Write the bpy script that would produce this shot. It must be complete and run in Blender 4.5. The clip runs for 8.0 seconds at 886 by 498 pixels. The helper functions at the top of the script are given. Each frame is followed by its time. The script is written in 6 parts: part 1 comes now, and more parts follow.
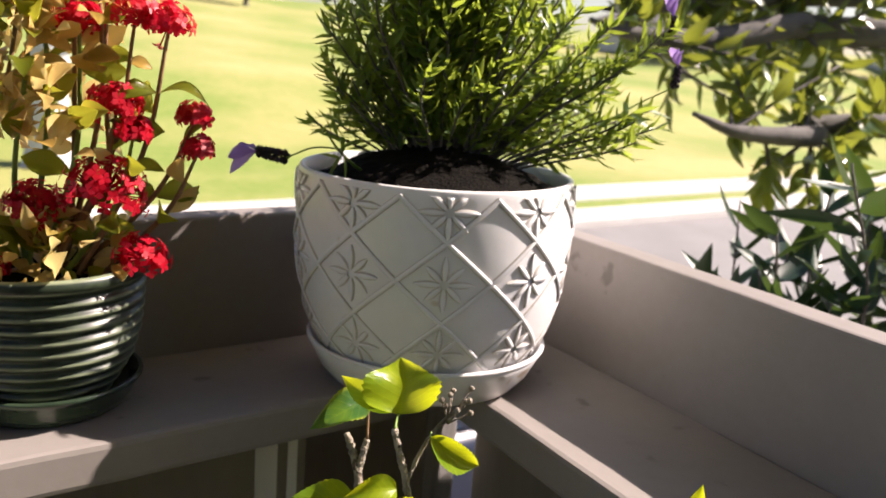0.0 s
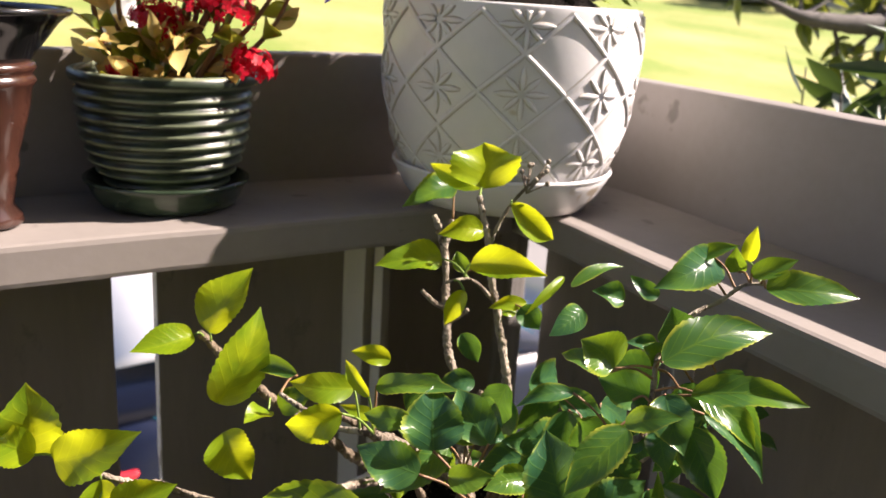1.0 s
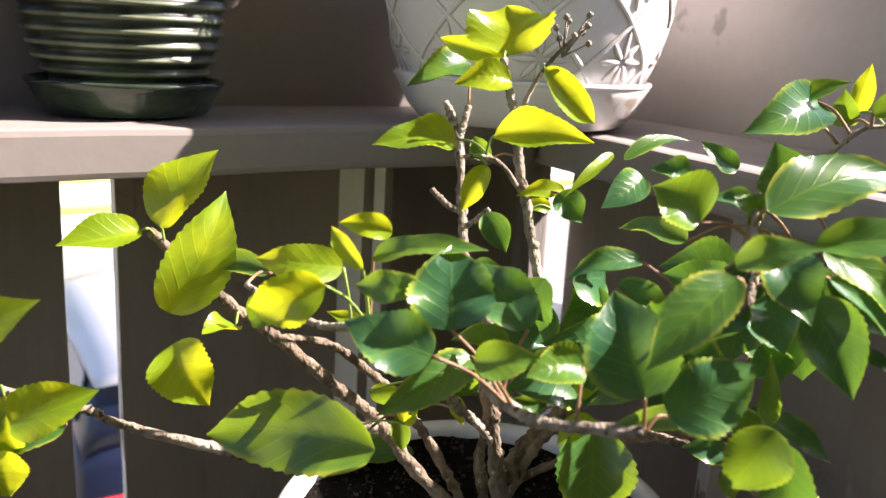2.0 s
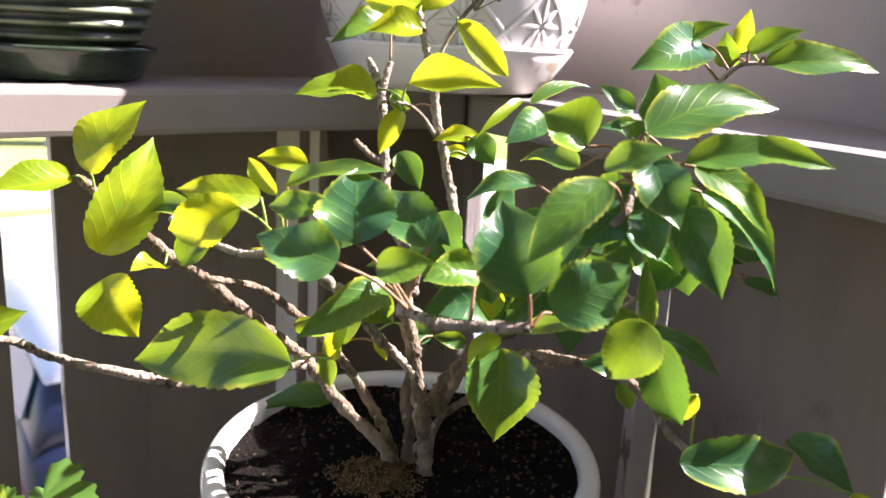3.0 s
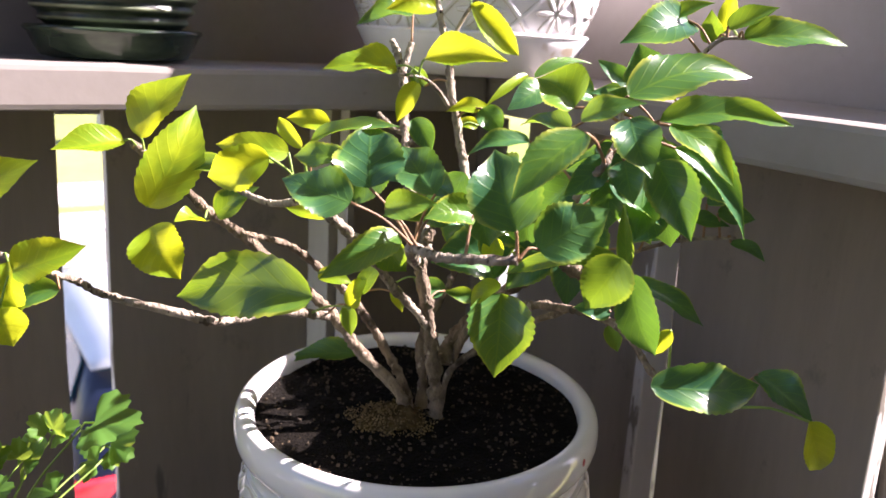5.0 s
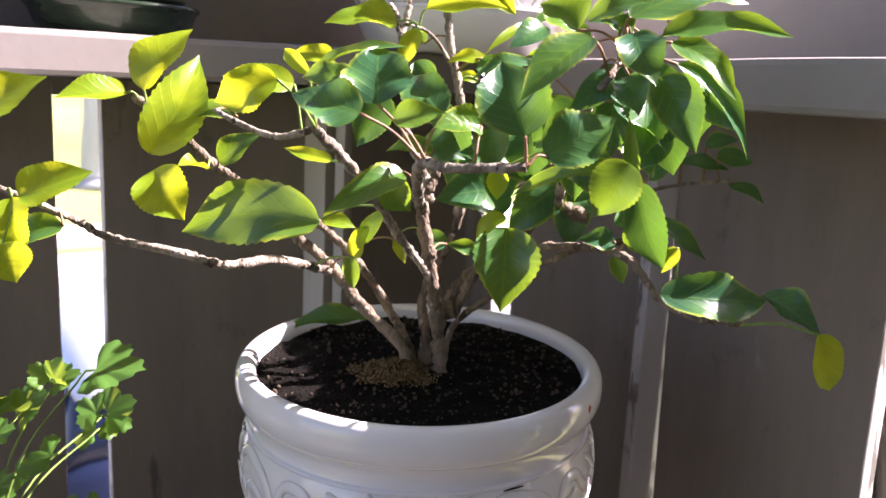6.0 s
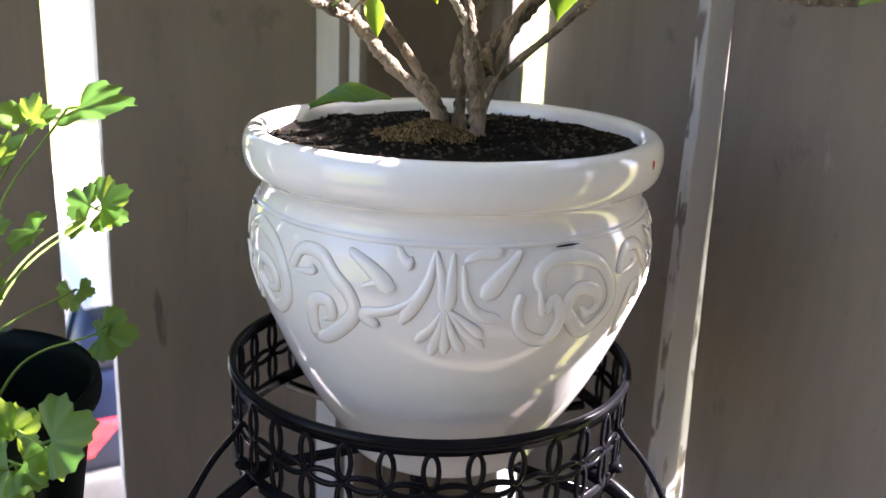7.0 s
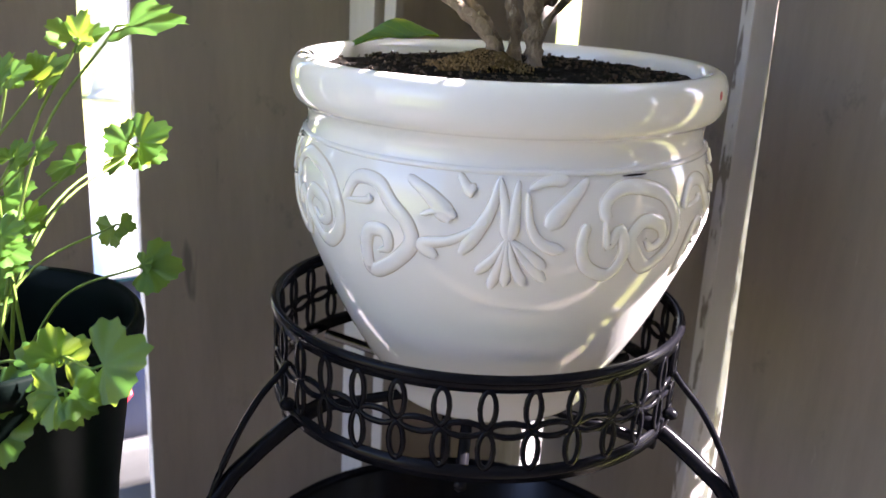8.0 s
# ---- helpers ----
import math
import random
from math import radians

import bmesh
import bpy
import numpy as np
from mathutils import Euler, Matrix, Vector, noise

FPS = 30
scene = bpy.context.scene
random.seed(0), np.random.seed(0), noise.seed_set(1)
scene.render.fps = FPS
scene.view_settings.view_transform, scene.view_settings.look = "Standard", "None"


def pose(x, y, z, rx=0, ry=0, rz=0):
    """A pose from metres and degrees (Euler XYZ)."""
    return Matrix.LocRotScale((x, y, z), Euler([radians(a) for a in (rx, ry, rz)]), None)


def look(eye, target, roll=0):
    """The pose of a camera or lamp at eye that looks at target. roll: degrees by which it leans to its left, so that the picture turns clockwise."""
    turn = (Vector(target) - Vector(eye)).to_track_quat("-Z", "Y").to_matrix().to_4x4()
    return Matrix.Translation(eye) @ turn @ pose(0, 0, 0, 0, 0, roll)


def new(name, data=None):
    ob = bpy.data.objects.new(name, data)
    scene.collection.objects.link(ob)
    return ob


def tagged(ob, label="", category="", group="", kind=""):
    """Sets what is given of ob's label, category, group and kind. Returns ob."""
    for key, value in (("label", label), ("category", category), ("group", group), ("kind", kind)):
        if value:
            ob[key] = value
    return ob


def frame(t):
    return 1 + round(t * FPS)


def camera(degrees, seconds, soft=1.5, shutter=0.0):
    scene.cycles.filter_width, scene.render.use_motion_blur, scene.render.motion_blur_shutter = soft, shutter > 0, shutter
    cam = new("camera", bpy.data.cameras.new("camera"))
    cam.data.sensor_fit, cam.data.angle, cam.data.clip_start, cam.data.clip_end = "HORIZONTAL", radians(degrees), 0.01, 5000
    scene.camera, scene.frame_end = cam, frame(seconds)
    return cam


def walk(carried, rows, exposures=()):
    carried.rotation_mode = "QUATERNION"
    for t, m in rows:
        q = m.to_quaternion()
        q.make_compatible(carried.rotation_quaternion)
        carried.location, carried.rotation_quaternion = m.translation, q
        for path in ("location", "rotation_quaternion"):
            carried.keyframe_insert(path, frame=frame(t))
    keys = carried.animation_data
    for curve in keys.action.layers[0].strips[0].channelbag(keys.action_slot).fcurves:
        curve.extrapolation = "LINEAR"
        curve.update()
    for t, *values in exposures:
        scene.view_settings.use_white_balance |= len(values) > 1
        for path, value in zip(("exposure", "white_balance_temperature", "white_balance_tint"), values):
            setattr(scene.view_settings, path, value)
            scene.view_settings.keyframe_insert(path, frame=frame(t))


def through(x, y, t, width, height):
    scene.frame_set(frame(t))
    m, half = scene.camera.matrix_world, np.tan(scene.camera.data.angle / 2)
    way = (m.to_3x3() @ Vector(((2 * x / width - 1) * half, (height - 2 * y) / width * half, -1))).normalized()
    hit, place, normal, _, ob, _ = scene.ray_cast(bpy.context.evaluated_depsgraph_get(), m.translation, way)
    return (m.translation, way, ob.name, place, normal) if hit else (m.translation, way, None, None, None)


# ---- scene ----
cam = camera(55.1, 8.0)
cam.data.dof.use_dof, cam.data.dof.focus_distance, cam.data.dof.aperture_fstop = True, 0.6, 9.0
EXPOSURES = [(0.0, 1.27, 6800, 23), (0.5, 1.42, 6800, 23), (1.0, 1.5, 6850, 23), (1.5, 1.68, 6750, 22), (2.0, 2.1, 6600, 25), (3.3, 2.48, 6350, 31), (4.5, 2.4, 6350, 31), (6.0, 2.5, 6200, 36), (6.5, 3.12, 6350, 34), (7.0, 3.35, 6200, 27), (7.5, 3.45, 6200, 27), (8.0, 3.47, 6200, 27)]
PATH = [
    (0, (0.05, 0.032, 1.382), (0.056, 1.98, 0.927), 4.2),
    (0.5, (0.06, -0.083, 1.345), (0.035, 1.855, 0.85), 4.7),
    (1, (0.043, -0.087, 1.257), (-0.082, 1.824, 0.682), 3.7),
    (1.5, (0.018, 0.001, 1.173), (-0.156, 1.926, 0.658), 3.2),
    (2, (0.033, 0.036, 1.1), (-0.106, 1.97, 0.607), 3.2),
    (2.2, (0.042, 0.04, 1.089), (-0.083, 1.975, 0.596), 3.0),
    (3.3, (0.078, -0.036, 1.068), (0.049, 1.903, 0.58), 3.0),
    (3.5, (0.087, -0.055, 1.076), (0.029, 1.891, 0.618), 2.4),
    (4, (0.091, -0.072, 1.068), (0.018, 1.873, 0.609), 2.6),
    (4.5, (0.082, -0.065, 1.04), (-0.018, 1.88, 0.583), 3.1),
    (4.7, (0.096, -0.068, 1.059), (-0.05, 1.862, 0.554), 3.2),
    (5.8, (0.074, -0.091, 0.996), (-0.006, 1.869, 0.608), 2.8),
    (6, (0.083, -0.094, 0.977), (-0.023, 1.866, 0.591), 2.6),
    (6.5, (0.056, -0.073, 0.883), (-0.021, 1.871, 0.42), 2.7),
    (7, (0.064, -0.034, 0.818), (-0.053, 1.892, 0.29), 2.4),
    (7.5, (0.056, -0.023, 0.773), (-0.047, 1.905, 0.252), 2.8),
    (8, (0.029, -0.027, 0.777), (-0.094, 1.889, 0.214), 3.0),
]
walk(cam, [(t, look(eye, target, roll)) for t, eye, target, roll in PATH], EXPOSURES)

# ---- light: late-morning sun over the side rail, open sky, shaded porch ----
SUN_AZ, SUN_EL = 16.5, 40.5
world = bpy.data.worlds.new("sky")
scene.world = world
world.use_nodes = True
wn = world.node_tree.nodes
sky = wn.new("ShaderNodeTexSky")
sky.sky_type, sky.sun_disc = "NISHITA", False
sky.sun_elevation, sky.sun_rotation = radians(SUN_EL), radians(90 - SUN_AZ)
wn["Background"].inputs["Strength"].default_value = 0.062
world.node_tree.links.new(sky.outputs[0], wn["Background"].inputs["Color"])
sun = new("sun", bpy.data.lights.new("sun", "SUN"))
sun.data.energy, sun.data.angle, sun.data.color = 5.0, radians(0.5), (1.0, 0.93, 0.82)
sun.matrix_world = look(
    (20 * math.cos(radians(SUN_EL)) * math.cos(radians(SUN_AZ)), 20 * math.cos(radians(SUN_EL)) * math.sin(radians(SUN_AZ)), 20 * math.sin(radians(SUN_EL))),
    (0, 0, 0))

# ---- materials ----
def material(name):
    m = bpy.data.materials.new(name)
    m.use_nodes = True
    nt = m.node_tree
    return m, nt, nt.nodes["Principled BSDF"], nt.nodes["Material Output"]


def node(nt, kind, **props):
    n = nt.nodes.new(kind)
    for key, value in props.items():
        setattr(n, key, value)
    return n


def noise_of(nt, scale, detail=4.0, stretch=(1, 1, 1), coord="Object", rough=0.55):
    tc = node(nt, "ShaderNodeTexCoord")
    mp = node(nt, "ShaderNodeMapping")
    mp.inputs["Scale"].default_value = stretch
    nt.links.new(tc.outputs[coord], mp.inputs["Vector"])
    n = node(nt, "ShaderNodeTexNoise")
    n.inputs["Scale"].default_value, n.inputs["Detail"].default_value, n.inputs["Roughness"].default_value = scale, detail, rough
    nt.links.new(mp.outputs[0], n.inputs["Vector"])
    return n.outputs["Fac"]


def ramp(nt, fac, stops):
    r = node(nt, "ShaderNodeValToRGB")
    while len(r.color_ramp.elements) < len(stops):
        r.color_ramp.elements.new(0.5)
    for e, (p, c) in zip(r.color_ramp.elements, stops):
        e.position, e.color = p, (*c, 1)
    nt.links.new(fac, r.inputs[0])
    return r.outputs[0]


def mix(nt, fac, a, b, mode="MIX"):
    n = node(nt, "ShaderNodeMix", data_type="RGBA", blend_type=mode)
    for sock, val in ((n.inputs[0], fac), (n.inputs[6], a), (n.inputs[7], b)):
        if isinstance(val, (int, float)):
            sock.default_value = val
        elif isinstance(val, tuple):
            sock.default_value = (*val, 1)
        else:
            nt.links.new(val, sock)
    return n.outputs[2]


def bump(nt, bsdf, height, strength=0.2, distance=0.002):
    b = node(nt, "ShaderNodeBump")
    b.inputs["Strength"].default_value, b.inputs["Distance"].default_value = strength, distance
    nt.links.new(height, b.inputs["Height"])
    nt.links.new(b.outputs[0], bsdf.inputs["Normal"])


def surface(name, dark, light, scale=8.0, stretch=(1, 1, 1), rough=0.6, metal=0.0, fine=60.0, bumpy=0.15, dist=0.002, spots=None, coat=0.0, lo=0.3, hi=0.7, spec=0.5, scuffs=None):
    """Two tones broken up by coarse and fine noise, with a fine relief."""
    m, nt, b, _ = material(name)
    coarse, grain = noise_of(nt, scale, 5, stretch), noise_of(nt, fine, 4, stretch)
    col = ramp(nt, coarse, [(lo, dark), (hi, light)])
    col = mix(nt, 0.25, col, ramp(nt, grain, [(0.3, dark), (0.7, light)]))
    if spots:
        where = ramp(nt, noise_of(nt, spots[1], 3, stretch), [(spots[2], (0, 0, 0)), (spots[2] + 0.04, (1, 1, 1))])
        col = mix(nt, where, col, spots[0])
    for tone, size, cut, way in scuffs or ():
        fade = node(nt, "ShaderNodeMath", operation="MULTIPLY")
        fade.inputs[1].default_value = 0.55
        nt.links.new(ramp(nt, noise_of(nt, size, 6, way, rough=0.7), [(cut, (0, 0, 0)), (cut + 0.10, (1, 1, 1))]), fade.inputs[0])
        col = mix(nt, fade.outputs[0], col, tone)
    nt.links.new(col, b.inputs["Base Color"])
    b.inputs["Roughness"].default_value, b.inputs["Metallic"].default_value, b.inputs["Coat Weight"].default_value = rough, metal, coat
    b.inputs["Specular IOR Level"].default_value = spec
    bump(nt, b, grain, bumpy, dist)
    return m


def foliage(name, top, under, glow, rough=0.35, scale=9.0, veins=True, edge=None, through=0.40):
    """A leaf: glossy skin, light shining through, veins along the blade's own co-ordinates."""
    m, nt, b, out = material(name)
    info = node(nt, "ShaderNodeObjectInfo")
    geo = node(nt, "ShaderNodeNewGeometry")
    add = node(nt, "ShaderNodeMath", operation="ADD")
    nt.links.new(info.outputs["Random"], add.inputs[0])
    nt.links.new(geo.outputs["Random Per Island"], add.inputs[1])
    frac = node(nt, "ShaderNodeMath", operation="FRACT")
    nt.links.new(add.outputs[0], frac.inputs[0])
    tone = ramp(nt, frac.outputs[0], [(0.0, under), (1.0, top)])
    blot = noise_of(nt, scale * 6, 4)
    col = mix(nt, 0.3, tone, ramp(nt, blot, [(0.35, under), (0.7, top)]))
    if veins:
        patch = node(nt, "ShaderNodeMath", operation="MULTIPLY")
        patch.inputs[1].default_value = 0.30
        nt.links.new(ramp(nt, noise_of(nt, 26.0, 3), [(0.48, (0, 0, 0)), (0.72, (1, 1, 1))]), patch.inputs[0])
        col = mix(nt, patch.outputs[0], col, glow)
        uv = node(nt, "ShaderNodeUVMap")
        sep = node(nt, "ShaderNodeSeparateXYZ")
        nt.links.new(uv.outputs[0], sep.inputs[0])
        off = node(nt, "ShaderNodeMath", operation="SUBTRACT")
        off.inputs[1].default_value = 0.5
        nt.links.new(sep.outputs[0], off.inputs[0])
        side = node(nt, "ShaderNodeMath", operation="ABSOLUTE")
        nt.links.new(off.outputs[0], side.inputs[0])
        slant = node(nt, "ShaderNodeMath", operation="MULTIPLY_ADD")
        slant.inputs[1].default_value = -0.62
        nt.links.new(side.outputs[0], slant.inputs[0])
        nt.links.new(sep.outputs[1], slant.inputs[2])
        rep = node(nt, "ShaderNodeMath", operation="MULTIPLY")
        rep.inputs[1].default_value = 7.0
        nt.links.new(slant.outputs[0], rep.inputs[0])
        saw = node(nt, "ShaderNodeMath", operation="PINGPONG")
        saw.inputs[1].default_value = 0.5
        nt.links.new(rep.outputs[0], saw.inputs[0])
        lateral = ramp(nt, saw.outputs[0], [(0.0, (1, 1, 1)), (0.10, (0, 0, 0))])
        mid = ramp(nt, side.outputs[0], [(0.0, (1, 1, 1)), (0.03, (0, 0, 0))])
        vein = mix(nt, 1.0, lateral, mid, "LIGHTEN")
        half = node(nt, "ShaderNodeMath", operation="MULTIPLY")
        half.inputs[1].default_value = 0.17
        nt.links.new(vein, half.inputs[0])
        col = mix(nt, half.outputs[0], col, glow)
        # Patchy yellow margin, its colour brightened to carry rim light.
        if edge:
            rim = ramp(nt, side.outputs[0], [(0.40, (0, 0, 0)), (0.5, (1, 1, 1))])
            where = mix(nt, 1.0, rim, ramp(nt, noise_of(nt, 30.0, 2), [(0.40, (0, 0, 0)), (0.54, (1, 1, 1))]), "MULTIPLY")
            col = mix(nt, where, col, edge)
        bump(nt, b, vein, 0.22, 0.0006)
    nt.links.new(col, b.inputs["Base Color"])
    b.inputs["Roughness"].default_value = rough
    b.inputs["Specular IOR Level"].default_value = 0.5
    tr = node(nt, "ShaderNodeBsdfTranslucent")
    nt.links.new(mix(nt, 0.75, col, glow), tr.inputs["Color"])
    ms = node(nt, "ShaderNodeMixShader")
    ms.inputs[0].default_value = through
    nt.links.new(b.outputs[0], ms.inputs[1])
    nt.links.new(tr.outputs[0], ms.inputs[2])
    nt.links.new(ms.outputs[0], out.inputs["Surface"])
    return m


PAINT = surface("taupe_paint", (0.225, 0.202, 0.187), (0.29, 0.262, 0.244), 5, (1, 1, 1), 0.55, fine=70, bumpy=0.12, spots=((0.16, 0.143, 0.131), 14, 0.66),
                scuffs=(((0.12, 0.105, 0.095), 30, 0.66, (1, 1, 1)), ((0.33, 0.30, 0.28), 40, 0.68, (1, 1, 1))))
BOARD = surface("taupe_board_paint", (0.200, 0.168, 0.140), (0.262, 0.222, 0.185), 6, (3, 3, 0.5), 0.6, fine=50, bumpy=0.2, spots=((0.12, 0.104, 0.09), 9, 0.72),
                scuffs=(((0.10, 0.085, 0.072), 17, 0.60, (1, 1, 0.7)), ((0.36, 0.325, 0.29), 26, 0.66, (1.6, 1.6, 0.35)), ((0.07, 0.06, 0.052), 70, 0.70, (1, 1, 2))))
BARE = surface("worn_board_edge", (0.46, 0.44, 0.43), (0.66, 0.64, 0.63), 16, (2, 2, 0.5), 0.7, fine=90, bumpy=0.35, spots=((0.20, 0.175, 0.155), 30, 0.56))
GREY_WOOD = surface("weathered_grey_wood", (0.17, 0.155, 0.145), (0.34, 0.32, 0.31), 12, (6, 6, 0.5), 0.85, fine=60, bumpy=0.5)
DECK = surface("deck_stain", (0.14, 0.115, 0.09), (0.22, 0.185, 0.145), 7, (1, 6, 1), 0.7)
PALE = surface("whitish_batten_side", (0.60, 0.58, 0.58), (0.72, 0.70, 0.70), 9, (2, 2, 0.5), 0.6, fine=80, bumpy=0.2, spots=((0.30, 0.27, 0.25), 26, 0.69))
CEIL = surface("taupe_ceiling_paint", (0.30, 0.28, 0.26), (0.36, 0.34, 0.32), 3, rough=0.7)
HOUSE = surface("house_stucco", (0.22, 0.205, 0.19), (0.29, 0.27, 0.25), 3, rough=0.9, fine=120, bumpy=0.4)
WHITE_GLAZE = surface("white_crackle_glaze", (0.81, 0.80, 0.785), (0.87, 0.865, 0.855), 7, rough=0.09, fine=40, bumpy=0.05, coat=0.4)
WASH = surface("whitewashed_stoneware", (0.77, 0.765, 0.775), (0.86, 0.855, 0.865), 14, rough=0.34, fine=70, bumpy=0.12, spots=((0.56, 0.47, 0.36), 13, 0.67), coat=0.25)
GLAZE_EDGE = surface("tan_relief_edge", (0.56, 0.50, 0.43), (0.76, 0.73, 0.69), 30, rough=0.14, fine=60, bumpy=0.04, coat=0.15)
WASH_DARK = surface("brownish_stoneware_edge", (0.44, 0.40, 0.35), (0.62, 0.58, 0.54), 20, rough=0.4, fine=80, bumpy=0.15, coat=0.2)
GREEN_GLAZE = surface("dark_green_glaze", (0.010, 0.020, 0.013), (0.055, 0.085, 0.050), 16, (1, 1, 3), rough=0.2, fine=60, bumpy=0.08, coat=0.25)
BLACK_GLAZE = surface("black_glaze", (0.010, 0.010, 0.011), (0.02, 0.019, 0.02), 9, rough=0.18, fine=60, bumpy=0.05, coat=0.5)
RUST_GLAZE = surface("rust_brown_glaze", (0.016, 0.009, 0.008), (0.075, 0.028, 0.018), 11, rough=0.25, fine=50, bumpy=0.1, coat=0.4)
IRON = surface("black_enamelled_steel", (0.004, 0.004, 0.006), (0.009, 0.009, 0.012), 20, rough=0.22, metal=0.0, fine=150, bumpy=0.03, spec=0.10)
SOIL = surface("potting_soil", (0.003, 0.0025, 0.002), (0.009, 0.007, 0.005), 60, rough=0.95, spec=0.1, fine=260, bumpy=1.0, dist=0.004)
CRUMB = surface("soil_crumb", (0.008, 0.006, 0.004), (0.10, 0.070, 0.040), 30, rough=0.95, fine=200, bumpy=0.6)
MOSS = surface("dry_root_crust", (0.08, 0.05, 0.022), (0.25, 0.175, 0.075), 60, rough=0.95, fine=220, bumpy=1.0, dist=0.003)
CRUST = surface("crusted_soil", (0.012, 0.009, 0.005), (0.13, 0.088, 0.038), 90, rough=0.95, fine=300, bumpy=1.0, dist=0.004, spec=0.1)
BARK = surface("grey_brown_bark", (0.12, 0.092, 0.064), (0.44, 0.38, 0.305), 60, (1, 1, 0.6), 0.85, fine=240, bumpy=1.0, dist=0.005, spots=((0.075, 0.052, 0.034), 130, 0.62), lo=0.38, hi=0.62)
BROWN_BARK = surface("brown_ridged_bark", (0.085, 0.060, 0.038), (0.27, 0.21, 0.148), 60, (1, 1, 0.6), 0.88, fine=240, bumpy=1.0, dist=0.006, spots=((0.40, 0.34, 0.26), 150, 0.64), lo=0.38, hi=0.62)
TWIG = surface("young_brown_twig", (0.17, 0.09, 0.045), (0.33, 0.19, 0.09), 60, rough=0.6, fine=200, bumpy=0.3)
STALK = surface("green_stalk", (0.13, 0.22, 0.035), (0.24, 0.36, 0.07), 40, rough=0.5, fine=160, bumpy=0.15)
DRY = surface("dry_leaf", (0.05, 0.024, 0.012), (0.13, 0.065, 0.035), 40, rough=0.8, fine=160, bumpy=0.5)
PLASTIC = surface("dark_green_plastic", (0.003, 0.006, 0.005), (0.006, 0.010, 0.009), 20, rough=0.38, fine=140, bumpy=0.06, spec=0.04)
RED_PAINT = surface("red_mark", (0.35, 0.03, 0.05), (0.5, 0.07, 0.09), 80, rough=0.5)
# Tones carry light too: dark for shaded leaves, yellow for young and sunlit.
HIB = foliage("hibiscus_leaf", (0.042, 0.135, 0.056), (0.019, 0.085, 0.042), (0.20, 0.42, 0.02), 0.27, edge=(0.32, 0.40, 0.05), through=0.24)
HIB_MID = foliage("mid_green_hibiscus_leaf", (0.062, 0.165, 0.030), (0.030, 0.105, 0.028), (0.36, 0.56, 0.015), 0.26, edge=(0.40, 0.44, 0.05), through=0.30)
HIB_YELLOW = foliage("yellow_hibiscus_leaf", (0.22, 0.36, 0.012), (0.11, 0.24, 0.014), (0.86, 0.90, 0.015), 0.30, through=0.48)
LAV = foliage("lavender_needle", (0.085, 0.165, 0.045), (0.025, 0.070, 0.025), (0.50, 0.62, 0.06), 0.34, through=0.50, veins=False)
LAV_FLOWER = foliage("violet_petal", (0.48, 0.32, 0.72), (0.32, 0.18, 0.60), (0.65, 0.45, 0.85), 0.6, veins=False)
LAV_HEAD = foliage("lavender_head", (0.06, 0.04, 0.07), (0.03, 0.025, 0.03), (0.1, 0.06, 0.1), 0.7, veins=False)
KAL = foliage("succulent_leaf", (0.26, 0.29, 0.04), (0.11, 0.17, 0.02), (0.75, 0.70, 0.06), 0.28, veins=False, through=0.5)
KAL_WARM = foliage("sun_flushed_succulent_leaf", (0.72, 0.54, 0.20), (0.46, 0.34, 0.08), (1.0, 0.80, 0.34), 0.28, veins=False, through=0.5)
RED = foliage("scarlet_petal", (0.70, 0.008, 0.035), (0.50, 0.004, 0.02), (0.85, 0.02, 0.06), 0.45, veins=False)
OLIVE = foliage("shrub_leaf", (0.022, 0.060, 0.034), (0.010, 0.032, 0.024), (0.16, 0.26, 0.03), 0.42, veins=False, through=0.16)
SUNNY = foliage("sunlit_tree_leaf", (0.06, 0.115, 0.03), (0.028, 0.07, 0.022), (0.46, 0.50, 0.05), 0.28, veins=False, through=0.34)
PARSLEY = foliage("parsley_leaf", (0.10, 0.23, 0.035), (0.05, 0.14, 0.025), (0.50, 0.66, 0.06), 0.4, veins=False)
LAWN = surface("mown_lawn", (0.145, 0.225, 0.028), (0.42, 0.36, 0.14), 0.09, rough=0.95, fine=3.0, bumpy=0.3, dist=0.03, lo=0.42, hi=0.68)
ROAD = surface("pale_concrete_road", (0.19, 0.185, 0.18), (0.25, 0.24, 0.235), 0.8, rough=0.9, fine=12, bumpy=0.2)
KERB = surface("concrete_kerb", (0.50, 0.48, 0.45), (0.60, 0.58, 0.55), 2, rough=0.9, fine=14)
TRUNK = surface("pale_smooth_bark", (0.40, 0.40, 0.41), (0.58, 0.58, 0.60), 2.5, (1, 1, 0.4), 0.85, fine=12, bumpy=0.5, dist=0.01)
FAR_LEAF = surface("far_tree_leaf", (0.04, 0.08, 0.02), (0.10, 0.16, 0.04), 1.5, rough=0.8)
FAR_WALL = surface("pale_house_wall", (0.55, 0.52, 0.50), (0.62, 0.60, 0.58), 0.5, rough=0.9, fine=4)
FAR_ROOF = surface("grey_shingle_roof", (0.14, 0.13, 0.13), (0.22, 0.21, 0.2), 1, rough=0.9, fine=8)
FAR_GLASS = surface("dark_window_glass", (0.05, 0.06, 0.08), (0.08, 0.09, 0.11), 1, rough=0.15, fine=4, bumpy=0.0)


